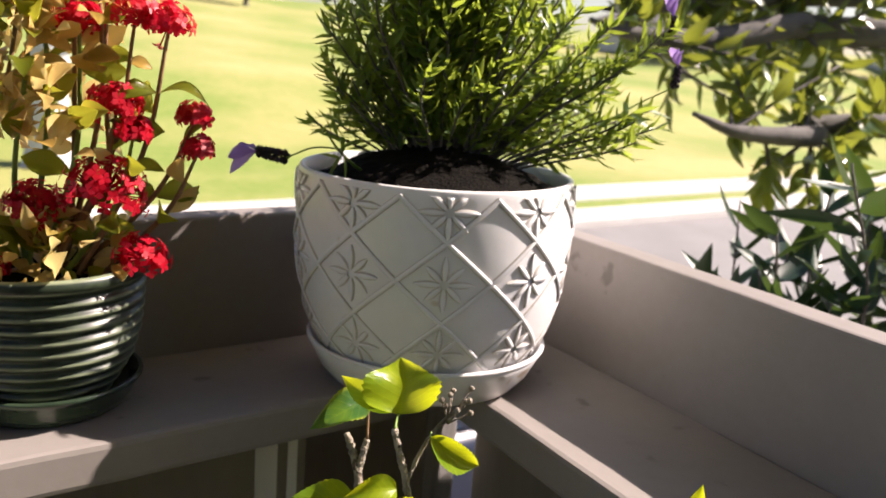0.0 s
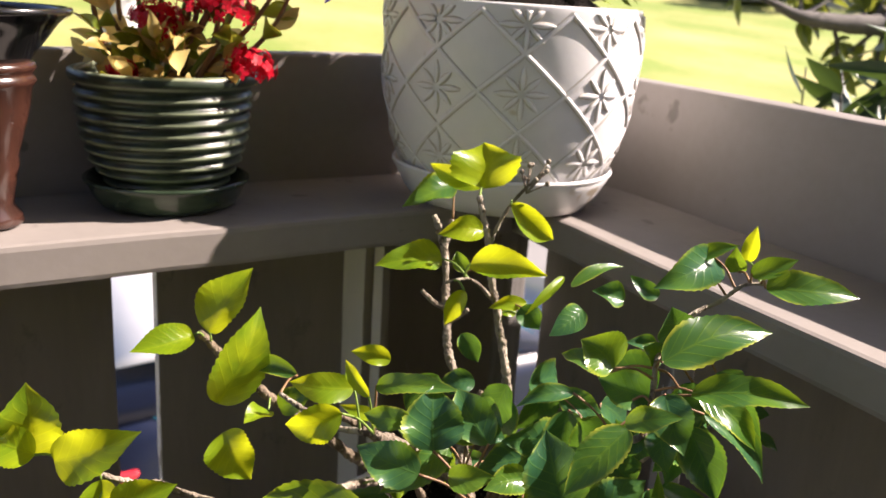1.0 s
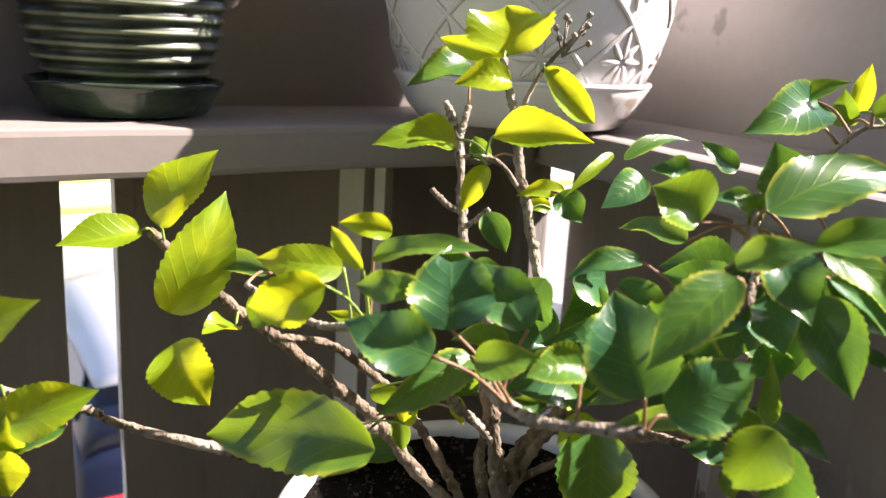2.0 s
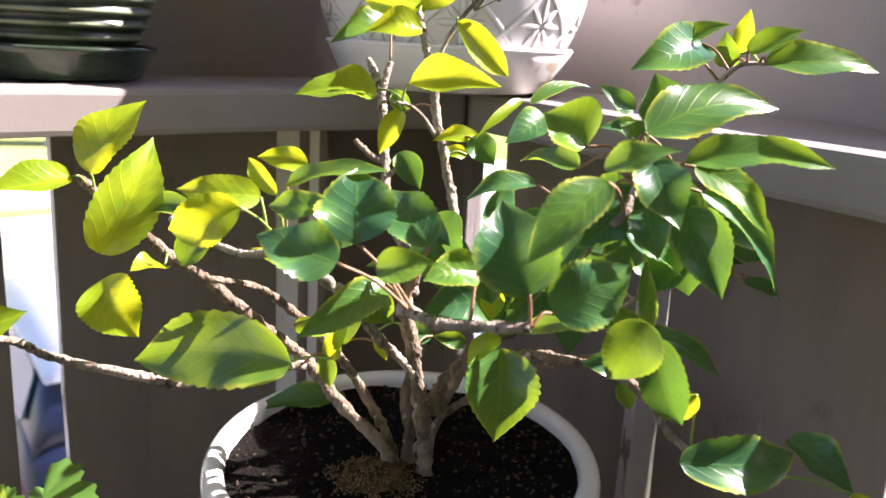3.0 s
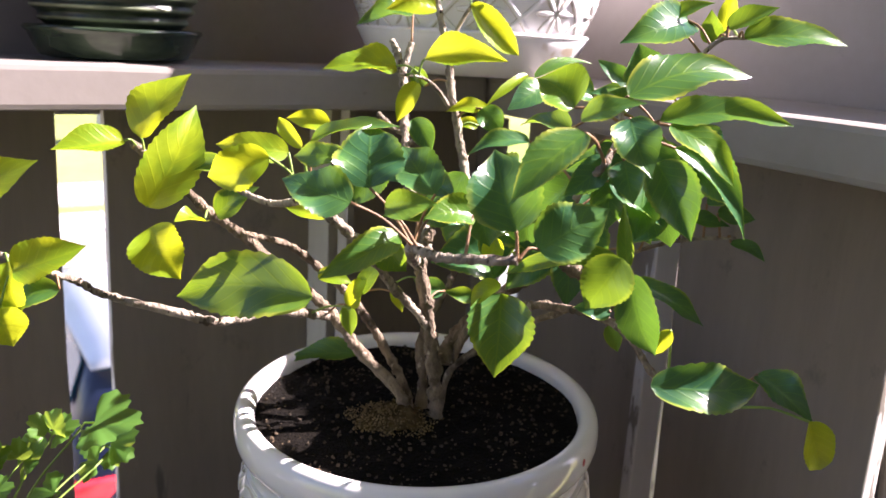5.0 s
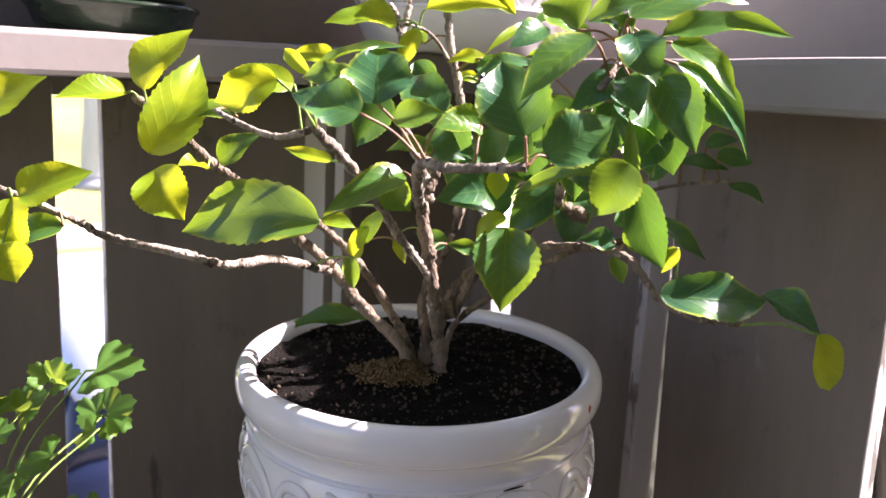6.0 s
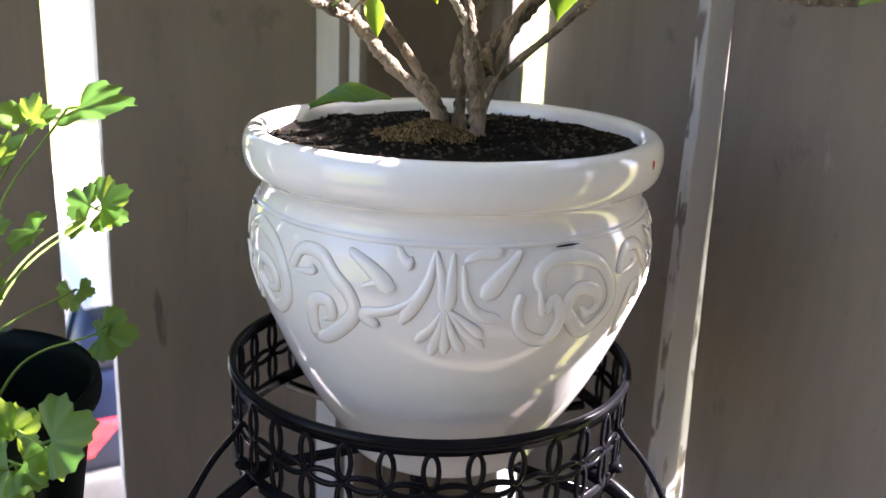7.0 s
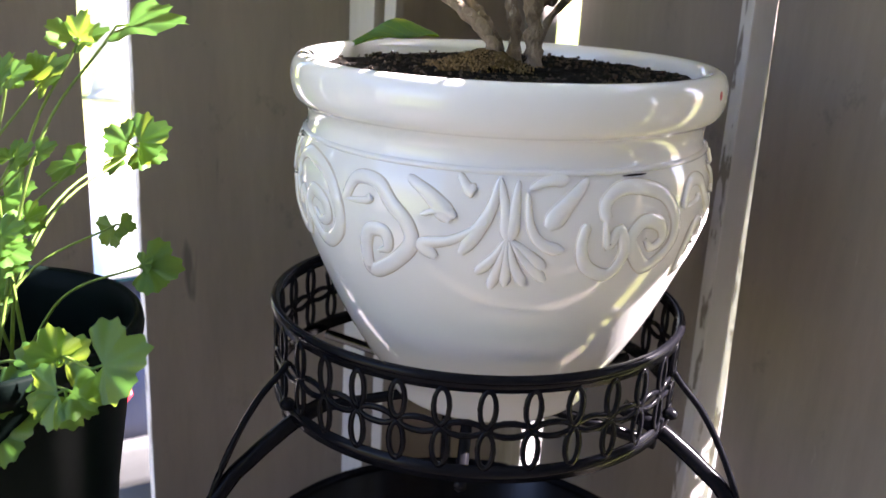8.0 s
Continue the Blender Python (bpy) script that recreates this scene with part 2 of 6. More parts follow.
def ribbed_glaze(name, dark, mid, pale, start, period):
    """A dark glaze, paler on the rib crests, with sunlit stripes put into the colour."""
    m, nt, b, _ = material(name)
    tc = node(nt, "ShaderNodeTexCoord")
    sep = node(nt, "ShaderNodeSeparateXYZ")
    nt.links.new(tc.outputs["Object"], sep.inputs[0])
    off = node(nt, "ShaderNodeMath", operation="SUBTRACT")
    off.inputs[1].default_value = start
    nt.links.new(sep.outputs[2], off.inputs[0])
    turn = node(nt, "ShaderNodeMath", operation="MULTIPLY")
    turn.inputs[1].default_value = 2 * math.pi / period
    nt.links.new(off.outputs[0], turn.inputs[0])
    wave = node(nt, "ShaderNodeMath", operation="COSINE")
    nt.links.new(turn.outputs[0], wave.inputs[0])
    crest = ramp(nt, wave.outputs[0], [(0.25, (0, 0, 0)), (0.95, (1, 1, 1))])
    lit_crest = mix(nt, 1.0, crest, ramp(nt, noise_of(nt, 28.0, 4), [(0.30, (0.25, 0.25, 0.25)), (0.65, (1, 1, 1))]), "MULTIPLY")
    body = ramp(nt, noise_of(nt, 40.0, 4), [(0.35, dark), (0.7, mid)])
    nt.links.new(mix(nt, lit_crest, body, pale), b.inputs["Base Color"])
    b.inputs["Roughness"].default_value, b.inputs["Coat Weight"].default_value = 0.36, 0.05
    bump(nt, b, noise_of(nt, 70.0, 3), 0.08, 0.001)
    return m


RIB_GLAZE = ribbed_glaze("dark_green_rib_glaze", (0.010, 0.017, 0.011), (0.050, 0.070, 0.042), (0.26, 0.30, 0.19), 0.016, 0.0122)
WHITE_TAG = surface("white_plastic_tag", (0.70, 0.70, 0.72), (0.8, 0.8, 0.82), 20, rough=0.5)
LIMB = surface("grey_limb_bark", (0.065, 0.06, 0.058), (0.145, 0.135, 0.125), 14, (1, 1, 1), 0.9, fine=60, bumpy=0.7, dist=0.004)

# ---- mesh tools ----
YAW = 36.5                       # the direction of the front rail
BASE = pose(-0.237, 0.753, 0, 0, 0, YAW)      # u along the front rail, v away from the porch
SIDE = BASE @ pose(0.376, 0, 0, 0, 0, -95)    # u along the side rail towards the house, v away from the porch


def mesh_object(name, bm, mat, smooth=True):
    me = bpy.data.meshes.new(name)
    bm.to_mesh(me)
    bm.free()
    for m in (mat if isinstance(mat, (list, tuple)) else [mat]):
        me.materials.append(m)
    if smooth:
        me.polygons.foreach_set("use_smooth", [True] * len(me.polygons))
    return new(name, me)


def part(name, bm, mat, parent, label="", smooth=True):
    ob = mesh_object(name, bm, mat, smooth)
    ob.parent = parent
    if label:
        tagged(ob, label)
    return ob


def thing(name, m, label, category, group="", kind=""):
    e = new(name)
    e.empty_display_size = 0.05
    e.matrix_world = m
    return tagged(e, label, category, group, kind)


def box(bm, x0, x1, y0, y1, z0, z1, bevel=0.0, wobble=0.0, mat=0):
    vs = [bm.verts.new((x, y, z)) for x in (x0, x1) for y in (y0, y1) for z in (z0, z1)]
    if wobble:
        for v in vs:
            v.co += Vector([random.uniform(-wobble, wobble) for _ in range(3)])
    faces = [bm.faces.new([vs[i] for i in q]) for q in ((0, 1, 3, 2), (4, 6, 7, 5), (0, 4, 5, 1), (2, 3, 7, 6), (0, 2, 6, 4), (1, 5, 7, 3))]
    for f in faces:
        f.material_index = mat
    if bevel:
        es = list({e for f in faces for e in f.edges})
        bmesh.ops.bevel(bm, geom=es, offset=bevel, segments=2, affect="EDGES", profile=0.6)
    return faces


def lathe(bm, profile, seg=64, centre=(0, 0), shape=None, mat=0):
    """Turn a profile of (radius, height); shape(angle, radius, height) may push the surface out."""
    rings = []
    for r, z in profile:
        ring = []
        for i in range(seg):
            a = 2 * math.pi * i / seg
            rr = r + (shape(a, r, z) if shape else 0)
            ring.append(bm.verts.new((centre[0] + rr * math.cos(a), centre[1] + rr * math.sin(a), z)))
        rings.append(ring)
    for a, b in zip(rings, rings[1:]):
        for i in range(seg):
            f = bm.faces.new((a[i], a[(i + 1) % seg], b[(i + 1) % seg], b[i]))
            f.material_index = mat
    return rings


def cap(bm, ring, flip=False):
    bm.faces.new(ring[::-1] if flip else ring)


def smooth_line(points, steps=6):
    """A Catmull-Rom line through points of (x, y, z, radius)."""
    pts = [np.array(p, float) for p in points]
    pts = [2 * pts[0] - pts[1]] + pts + [2 * pts[-1] - pts[-2]]
    out = []
    for a, b, c, d in zip(pts, pts[1:], pts[2:], pts[3:]):
        for k in range(steps):
            t = k / steps
            out.append(0.5 * (2 * b + (c - a) * t + (2 * a - 5 * b + 4 * c - d) * t * t + (3 * b - a - 3 * c + d) * t ** 3))
    out.append(pts[-2])
    return out


def tube(bm, line, seg=8, knots=0.0, mat=0, ends=True):
    """A round tube along points of (x, y, z, radius)."""
    rings, up = [], Vector((0.31, 0.2, 0.93))
    for i, p in enumerate(line):
        a, b = line[max(i - 1, 0)], line[min(i + 1, len(line) - 1)]
        d = Vector((b[0] - a[0], b[1] - a[1], b[2] - a[2])).normalized()
        s = d.cross(up)
        if s.length < 0.05:
            s = d.cross(Vector((1, 0, 0)))
        s.normalize()
        n = s.cross(d)
        r = p[3] * (1 + (knots * random.uniform(-0.4, 1.0) if knots else 0))
        rings.append([bm.verts.new(Vector(p[:3]) + (s * math.cos(t) + n * math.sin(t)) * r * (1 + knots * random.uniform(-0.5, 0.5)))
                      for t in (2 * math.pi * k / seg for k in range(seg))])
    for a, b in zip(rings, rings[1:]):
        for k in range(seg):
            f = bm.faces.new((a[k], a[(k + 1) % seg], b[(k + 1) % seg], b[k]))
            f.material_index = mat
    if ends:
        bm.faces.new(rings[0][::-1]).material_index = mat
        bm.faces.new(rings[-1]).material_index = mat


def blade(bm, base, tip, width, roll=0.0, arch=0.12, fold=0.25, n=10, m=3, teeth=0.0, belly=0.42, mat=0, curl=0.0, facing=None, wavy=0.0, ovate=False, quilt=0.0, twist=0.0, bow=0.0, cup=1.3):
    """A leaf blade from base to tip. roll turns it about its midrib, arch bends it down, fold lifts its halves, teeth cut its edge."""
    base, tip = Vector(base), Vector(tip)
    along = tip - base
    length = along.length
    d = along.normalized()
    up = Vector(facing) if facing else Vector((0, 0, 1))
    side = d.cross(up)
    if side.length < 0.1:
        side = d.cross(Vector((0.3, -1, 0.2)))
    side.normalize()
    nrm = side.cross(d)
    turn = Matrix.Rotation(radians(roll), 3, d)
    side, nrm = turn @ side, turn @ nrm
    uv = bm.loops.layers.uv.verify()
    rows = []
    ph = random.uniform(0, 6.28)
    for i in range(n + 1):
        t = i / n
        w = width * 0.5 * (math.sin(math.pi * t ** (math.log(0.5) / math.log(belly))) ** 0.8 if 0 < t < 1 else 0.0)
        if ovate:
            w = width * 0.5 * (max(0.0, 1 - ((belly - t) / belly) ** 2) ** 0.5 if t < belly else (1 - ((t - belly) / (1 - belly)) ** 2.35) * (1 - 0.20 * ((t - belly) / (1 - belly)) ** 2))
        w = max(w * (1 - 0.3 * t ** 3), width * 0.012)
        centre = base + d * (length * t) + side * (length * bow * math.sin(math.pi * t)) + nrm * (length * arch * (math.sin(math.pi * t) + curl * t * t))
        row = []
        spin = Matrix.Rotation(twist * t, 3, d)
        sd, nm = spin @ side, spin @ nrm
        for j in range(-m, m + 1):
            s = j / m
            ww = w
            if teeth and abs(j) == m and 0.16 < t < 0.97:
                ww = w * (1 + teeth * (i % 3 - 1))
            lift = fold * abs(s) ** cup * w + quilt * w * math.cos(44.0 * (t - 0.30 * abs(s))) * abs(s) * (1.15 - abs(s)) * 4 * math.sin(math.pi * t) - quilt * 2.2 * w * max(0.0, 1 - 5 * abs(s)) + wavy * w * math.sin(ph + 9 * t + (2 if s > 0 else 0)) * s * s
            row.append((bm.verts.new(centre + sd * (s * ww) + nm * lift + d * (-0.10 * abs(s) * w)), (0.5 + 0.5 * s, t)))
        rows.append(row)
    for a, b in zip(rows, rows[1:]):
        for j in range(2 * m):
            q = (a[j], a[j + 1], b[j + 1], b[j])
            f = bm.faces.new([v for v, _ in q])
            f.material_index = mat
            for loop, (_, c) in zip(f.loops, q):
                loop[uv].uv = c


def sheet(profile_fn, nu, nv):
    bm = bmesh.new()
    grid = [[bm.verts.new(profile_fn(i / nu, j / nv)) for j in range(nv + 1)] for i in range(nu + 1)]
    for i in range(nu):
        for j in range(nv):
            bm.faces.new((grid[i][j], grid[i + 1][j], grid[i + 1][j + 1], grid[i][j + 1]))
    return bm

# ---- the porch: floor, ceiling, house walls ----
def structure(name, label, category, bm, mat, m=None, smooth=False):
    ob = mesh_object(name, bm, mat, smooth)
    if m is not None:
        ob.matrix_world = m
    return tagged(ob, label, category, kind="structure")


def slab(x0, x1, y0, y1, z0, z1, bevel=0.0):
    bm = bmesh.new()
    box(bm, x0, x1, y0, y1, z0, z1, bevel)
    return bm


structure("floor", "brown stained timber porch deck floor", "floor", slab(-2.6, 0.52, -1.6, 0.14, -0.16, -0.03), DECK, BASE)
# Unseen slab, added and sized to cut sky light from above.
structure("ceiling", "unseen taupe porch ceiling added to cut the sky light", "ceiling", slab(-1.15, 1.08, -1.7, 0.50, 2.5, 2.62), CEIL, BASE)
# Unseen wall, set close and toned to limit light from behind.
structure("wall_south", "unseen stuccoed house wall behind the porch", "wall", slab(-2.75, 0.9, -1.75, -1.6, -1.7, 2.62), HOUSE, BASE)
structure("foundation", "stuccoed base under the porch deck", "wall", slab(-2.6, 0.50, -1.6, 0.12, -1.75, -0.17), HOUSE, BASE)


# ---- the two rails with their plant shelves ----
SHELF_Z = 1.009


def plank(u0, u1, v0, v1, z0, z1, bevel, cuts=10, wobble=0.0015):
    """A sawn board with softened edges and slightly uneven faces."""
    bm = bmesh.new()
    box(bm, u0, u1, v0, v1, z0, z1)
    axis = max(range(3), key=lambda k: (u1 - u0, v1 - v0, z1 - z0)[k])
    lo, hi = ((u0, u1), (v0, v1), (z0, z1))[axis]
    for k in range(1, cuts):
        no = [0, 0, 0]
        no[axis] = 1
        co = [0, 0, 0]
        co[axis] = lo + (hi - lo) * k / cuts
        bmesh.ops.bisect_plane(bm, geom=bm.verts[:] + bm.edges[:] + bm.faces[:], plane_co=co, plane_no=no)
    bm.normal_update()
    sharp = [e for e in bm.edges if len(e.link_faces) == 2 and e.link_faces[0].normal.dot(e.link_faces[1].normal) < 0.5]
    bmesh.ops.bevel(bm, geom=sharp, offset=bevel, segments=2, affect="EDGES", profile=0.6)
    for v in bm.verts:
        n = noise.noise_vector(v.co * 9.0)
        v.co += Vector(n) * wobble
    return bm


def fence_board(fence, u0, u1, v0, v1, z0=-0.1, z1=0.963, lean=0.0):
    """One upright board; lean narrows it towards its foot, on its low-u side."""
    bm = plank(u0, u1, v0, v1, z0, z1, 0.002, 14, 0.0016)
    for v in bm.verts:
        if v.co.x < (u0 + u1) / 2:
            v.co.x += lean * (v.co.z - 0.62)
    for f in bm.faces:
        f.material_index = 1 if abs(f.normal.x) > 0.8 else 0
    return part("board", bm, [BOARD, BARE], fence, smooth=False)


def batten(fence, u0, u1, v0, v1, front_mat=None):
    bm = plank(u0, u1, v0, v1, -0.1, 0.962, 0.002, 18, 0.0018)
    # Split by facing: the front's darker material repeats its shade, sides stay whitish.
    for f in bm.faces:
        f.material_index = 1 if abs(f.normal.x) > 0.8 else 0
    part("batten", bm, [front_mat or BOARD, PALE], fence, "narrow upright batten with whitish sides and a darker front", smooth=False)


front = thing("porch_fence", BASE, "taupe painted board fence with a plant shelf along the porch front", "fence", "porch fences")
part("rail_board", plank(-2.55, 0.62, 0.2, 0.238, 0.95, 1.172, 0.004, 40), PAINT, front, "painted rail board behind the shelf", smooth=False)
part("shelf", plank(-2.55, 0.374, 0.0, 0.198, 0.966, SHELF_Z, 0.006, 40), PAINT, front, "thick painted plank shelf with worn edges", smooth=False)
part("crossbar", plank(-2.55, 0.5, 0.188, 0.199, 0.943, 0.964, 0.002, 20), PAINT, front, smooth=False)
for u0, u1 in ((-2.16, -1.93), (-1.87, -1.62), (-1.56, -1.31), (-1.25, -1.0), (-0.94, -0.69), (-0.63, -0.38), (-0.34, -0.091), (-0.040, 0.219)):
    fence_board(front, u0, u1, 0.163, 0.184)
fence_board(front, 0.222, 0.474, 0.163, 0.184)
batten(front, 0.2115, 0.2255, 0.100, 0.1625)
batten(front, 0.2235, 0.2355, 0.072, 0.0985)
part("corner_post", plank(0.476, 0.533, 0.165, 0.2, -0.1, 0.94, 0.003, 12), GREY_WOOD, front, "weathered grey timber corner post", smooth=False)

side = thing("porch_fence", SIDE, "taupe painted board fence with a plant shelf along the porch side", "fence", "porch fences")
part("rail_board", plank(-0.19, 2.3, 0.2, 0.238, 0.95, 1.160, 0.004, 40), PAINT, side, "painted rail board behind the shelf", smooth=False)
part("shelf", plank(-0.196, 2.3, 0.003, 0.198, 0.964, SHELF_Z - 0.002, 0.006, 40), PAINT, side, "thick painted plank shelf with worn edges", smooth=False)
part("crossbar", plank(-0.1, 2.3, 0.188, 0.199, 0.943, 0.962, 0.002, 20), PAINT, side, smooth=False)
fence_board(side, 0.188, 0.459, 0.163, 0.184, lean=-0.022)
for u0, u1 in ((-0.157, 0.176), (0.52, 0.77), (0.83, 1.08), (1.14, 1.39), (1.45, 1.70), (1.76, 2.01), (2.07, 2.29)):
    fence_board(side, u0, u1, 0.163, 0.184)
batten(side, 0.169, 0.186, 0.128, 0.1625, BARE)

# ---- outdoors: street, lawn, far houses ----
GROUND_Z = -1.7


def ground_height(u, v):
    rise = max(0.0, v - 20.0)
    return GROUND_Z + 0.10 * rise * min(1.0, rise / 12) * (1 if v < 100 else 100 / v) + 0.25 * math.sin(u * 0.11) * min(1, rise / 10)


def ground_point(a, b):
    u = math.copysign(abs(2 * a - 1) ** 2.2, a - 0.5) * 260
    v = -12 + 340 * b ** 1.8
    return (u, v, ground_height(u, v))


structure("ground", "sunlit yellow-green mown lawn rising to the houses", "lawn", sheet(ground_point, 90, 90), LAWN, BASE, smooth=True)
structure("road", "pale sunlit concrete street before the porch", "road", slab(-150, 150, 0.9, 10.3, GROUND_Z - 0.05, GROUND_Z + 0.02), ROAD, BASE)
structure("kerb", "white concrete kerb along the street", "kerb", slab(-150, 150, 10.3, 11.3, GROUND_Z - 0.05, GROUND_Z + 0.16, 0.03), KERB, BASE)
structure("pavement", "white concrete footpath across the lawn", "pavement", slab(-150, 150, 12.6, 14.1, GROUND_Z - 0.05, GROUND_Z + 0.06, 0.02), KERB, BASE)


def far_house(u, v, w, d, h, turn):
    m = BASE @ pose(u, v, ground_height(u, v) - 0.3, 0, 0, turn)
    house = thing("house", m, "pale far house with a grey shingle roof", "house", "far houses")
    bm = bmesh.new()
    box(bm, -w / 2, w / 2, -d / 2, d / 2, 0, h)
    part("wall", bm, FAR_WALL, house, smooth=False)
    bm = bmesh.new()
    a = [bm.verts.new(c) for c in ((-w / 2 - 0.6, -d / 2 - 0.6, h), (w / 2 + 0.6, -d / 2 - 0.6, h), (w / 2 + 0.6, d / 2 + 0.6, h), (-w / 2 - 0.6, d / 2 + 0.6, h), (-w / 2 + d / 3, 0, h + 2.4), (w / 2 - d / 3, 0, h + 2.4))]
    for q in ((0, 1, 5, 4), (1, 2, 5), (2, 3, 4, 5), (3, 0, 4), (3, 2, 1, 0)):
        bm.faces.new([a[i] for i in q])
    part("roof", bm, FAR_ROOF, house, smooth=False)
    n = int(w / 3)
    for storey in range(int(h / 2.7)):
        for k in range(n):
            bm = bmesh.new()
            x = -w / 2 + (k + 0.5) * w / n
            box(bm, x - 0.8, x + 0.8, -d / 2 - 0.06, -d / 2 + 0.02, 0.9 + 2.7 * storey, 2.2 + 2.7 * storey)
            part("window", bm, FAR_GLASS, house, smooth=False)


for u, v, w, d, h, t in ((-52, 108, 20, 10, 5.6, -10), (-22, 116, 18, 10, 5.6, 4), (6, 112, 22, 11, 5.6, -3), (38, 104, 18, 10, 3.2, 8), (70, 92, 20, 10, 3.2, 15), (74, 62, 22, 10, 3.0, 35), (104, 66, 22, 10, 3.0, 30), (128, 60, 24, 10, 3.0, 40)):
    far_house(u, v, w, d, h, t)


def far_tree(u, v, height, girth, clumps, mat, label, low=0.35):
    z = ground_height(u, v)
    tree = thing("tree", BASE @ pose(u, v, z - 0.1), label, "tree", "trees on the lawn")
    bm = bmesh.new()
    tube(bm, smooth_line([(0, 0, 0, girth * 0.75), (0.02, 0.05, 0.5, girth * 0.55), (0.1, 0, height * 0.3, girth * 0.45), (-0.1, 0.1, height * 0.6, girth * 0.3), (0, 0, height * 0.9, girth * 0.1)], 5), 14, 0.05)
    for k in range(7):
        a = k * 2.4
        h0 = height * (0.3 + 0.06 * k)
        tube(bm, smooth_line([(0, 0, h0, girth * 0.25), (math.cos(a) * height * 0.12, math.sin(a) * height * 0.12, h0 + height * 0.12, girth * 0.16), (math.cos(a) * height * 0.25, math.sin(a) * height * 0.25, h0 + height * 0.2, girth * 0.06)], 4), 7, 0.05)
    part("trunk", bm, mat, tree)
    bm = bmesh.new()
    for _ in range(clumps):
        a, q = random.uniform(0, 6.28), random.random() ** 0.5
        zz = random.uniform(low, 1.0)
        r = height * 0.38 * q * math.sin(math.pi * min(1, 0.15 + (zz - low) / (1 - low) * 0.8))
        c = Vector((math.cos(a) * r, math.sin(a) * r, zz * height))
        for _ in range(5):
            d = Vector([random.gauss(0, 1) for _ in range(3)]).normalized()
            p = c + d * random.uniform(0, height * 0.035)
            s = d.cross(Vector([random.gauss(0, 1) for _ in range(3)])).normalized() * height * 0.016
            e = d.cross(s).normalized() * height * 0.03
            bm.faces.new([bm.verts.new(x) for x in (p - e, p + s, p + e, p - s)])
    part("crown", bm, FAR_LEAF, tree, smooth=False)


far_tree(3.75, 19.2, 13, 0.85, 900, TRUNK, "large lawn tree with a pale smooth trunk")
far_tree(-20, 62, 10, 0.5, 700, LIMB, "green tree standing on the far lawn")
far_tree(10, 92, 9, 0.45, 700, LIMB, "green tree before the far houses", 0.25)
far_tree(34, 80, 9, 0.45, 700, LIMB, "green tree on the far lawn", 0.2)
far_tree(58, 74, 10, 0.5, 700, LIMB, "green tree on the far lawn", 0.2)
far_tree(66, 50, 9, 0.45, 700, LIMB, "green tree on the far lawn", 0.12)
far_tree(88, 56, 10, 0.45, 700, LIMB, "green tree on the far lawn", 0.12)
far_tree(112, 54, 11, 0.5, 700, LIMB, "green tree on the far lawn", 0.12)
far_tree(-45, 96, 10, 0.5, 600, LIMB, "green tree before the far houses", 0.25)

# ---- pots ----
def soil_bump(x, y):
    return 0.004 * noise.noise(Vector((x * 40, y * 40, 3.1))) + 0.0025 * noise.noise(Vector((x * 190, y * 190, 8.1)))


def soil_disc(bm, r, z, seg=64, dome=0.008):
    rings = []
    for k in range(18):
        rr = r * (1 - k / 18)
        rings.append([bm.verts.new((rr * math.cos(a), rr * math.sin(a), z + soil_bump(rr * math.cos(a), rr * math.sin(a)) + dome * math.sin(1.571 * k / 18)))
                      for a in (2 * math.pi * i / seg for i in range(seg))])
    for a, b in zip(rings, rings[1:]):
        for i in range(seg):
            bm.faces.new((a[i], a[(i + 1) % seg], b[(i + 1) % seg], b[i]))
    cap(bm, rings[-1])


def crumbs(bm, r, z, count, size):
    for _ in range(count):
        a, q = random.uniform(0, 6.28), r * random.random() ** 0.5
        s = size * random.uniform(0.3, 1.0) ** 2 * 1.2
        res = bmesh.ops.create_icosphere(bm, subdivisions=1, radius=s, matrix=pose(q * math.cos(a), q * math.sin(a), z + soil_bump(q * math.cos(a), q * math.sin(a)) + 0.008 * math.sin(1.571 * (1 - q / 0.1432)) + 0.2 * s, random.uniform(0, 360), 0, random.uniform(0, 360)))
        for v in res["verts"]:
            v.co += Vector([random.uniform(-0.6, 0.6) * s for _ in range(3)])


POT = (0.0250, 0.632)            # the hibiscus pot's axis
POT_Z = 0.472
hib_pot = thing("flower_pot", pose(POT[0] + 0.005, POT[1] + 0.007, POT_Z, 2.0, -0.5), "glossy white ceramic flower pot with scroll relief on a black stand", "flower pot", "flower pots")


def hib_profile():
    pts = [(0.078, 0.0), (0.084, 0.003), (0.088, 0.012), (0.094, 0.024), (0.106, 0.042), (0.124, 0.074), (0.1392, 0.108), (0.1500, 0.136), (0.1562, 0.160), (0.1576, 0.180),
           (0.1555, 0.198), (0.1520, 0.2085), (0.1492, 0.2150), (0.1490, 0.2225), (0.1508, 0.2285), (0.1530, 0.2310), (0.1545, 0.2318), (0.1580, 0.2345), (0.1606, 0.2410), (0.1615, 0.2490), (0.1605, 0.2570), (0.1575, 0.2622), (0.1530, 0.2642), (0.1478, 0.2632), (0.1445, 0.2600), (0.1430, 0.2540), (0.1415, 0.235), (0.139, 0.20)]
    return [tuple(p[:2]) for p in smooth_line([(r, z, 0, 0) for r, z in pts], 3)]


bm = bmesh.new()
rings = lathe(bm, hib_profile(), 128)
cap(bm, rings[0], True)
part("bowl", bm, WHITE_GLAZE, hib_pot)
bm = bmesh.new()
soil_disc(bm, 0.1432, 0.2520)
part("soil", bm, SOIL, hib_pot, "dark damp potting soil")
bm = bmesh.new()
crumbs(bm, 0.139, 0.2520, 1300, 0.0015)
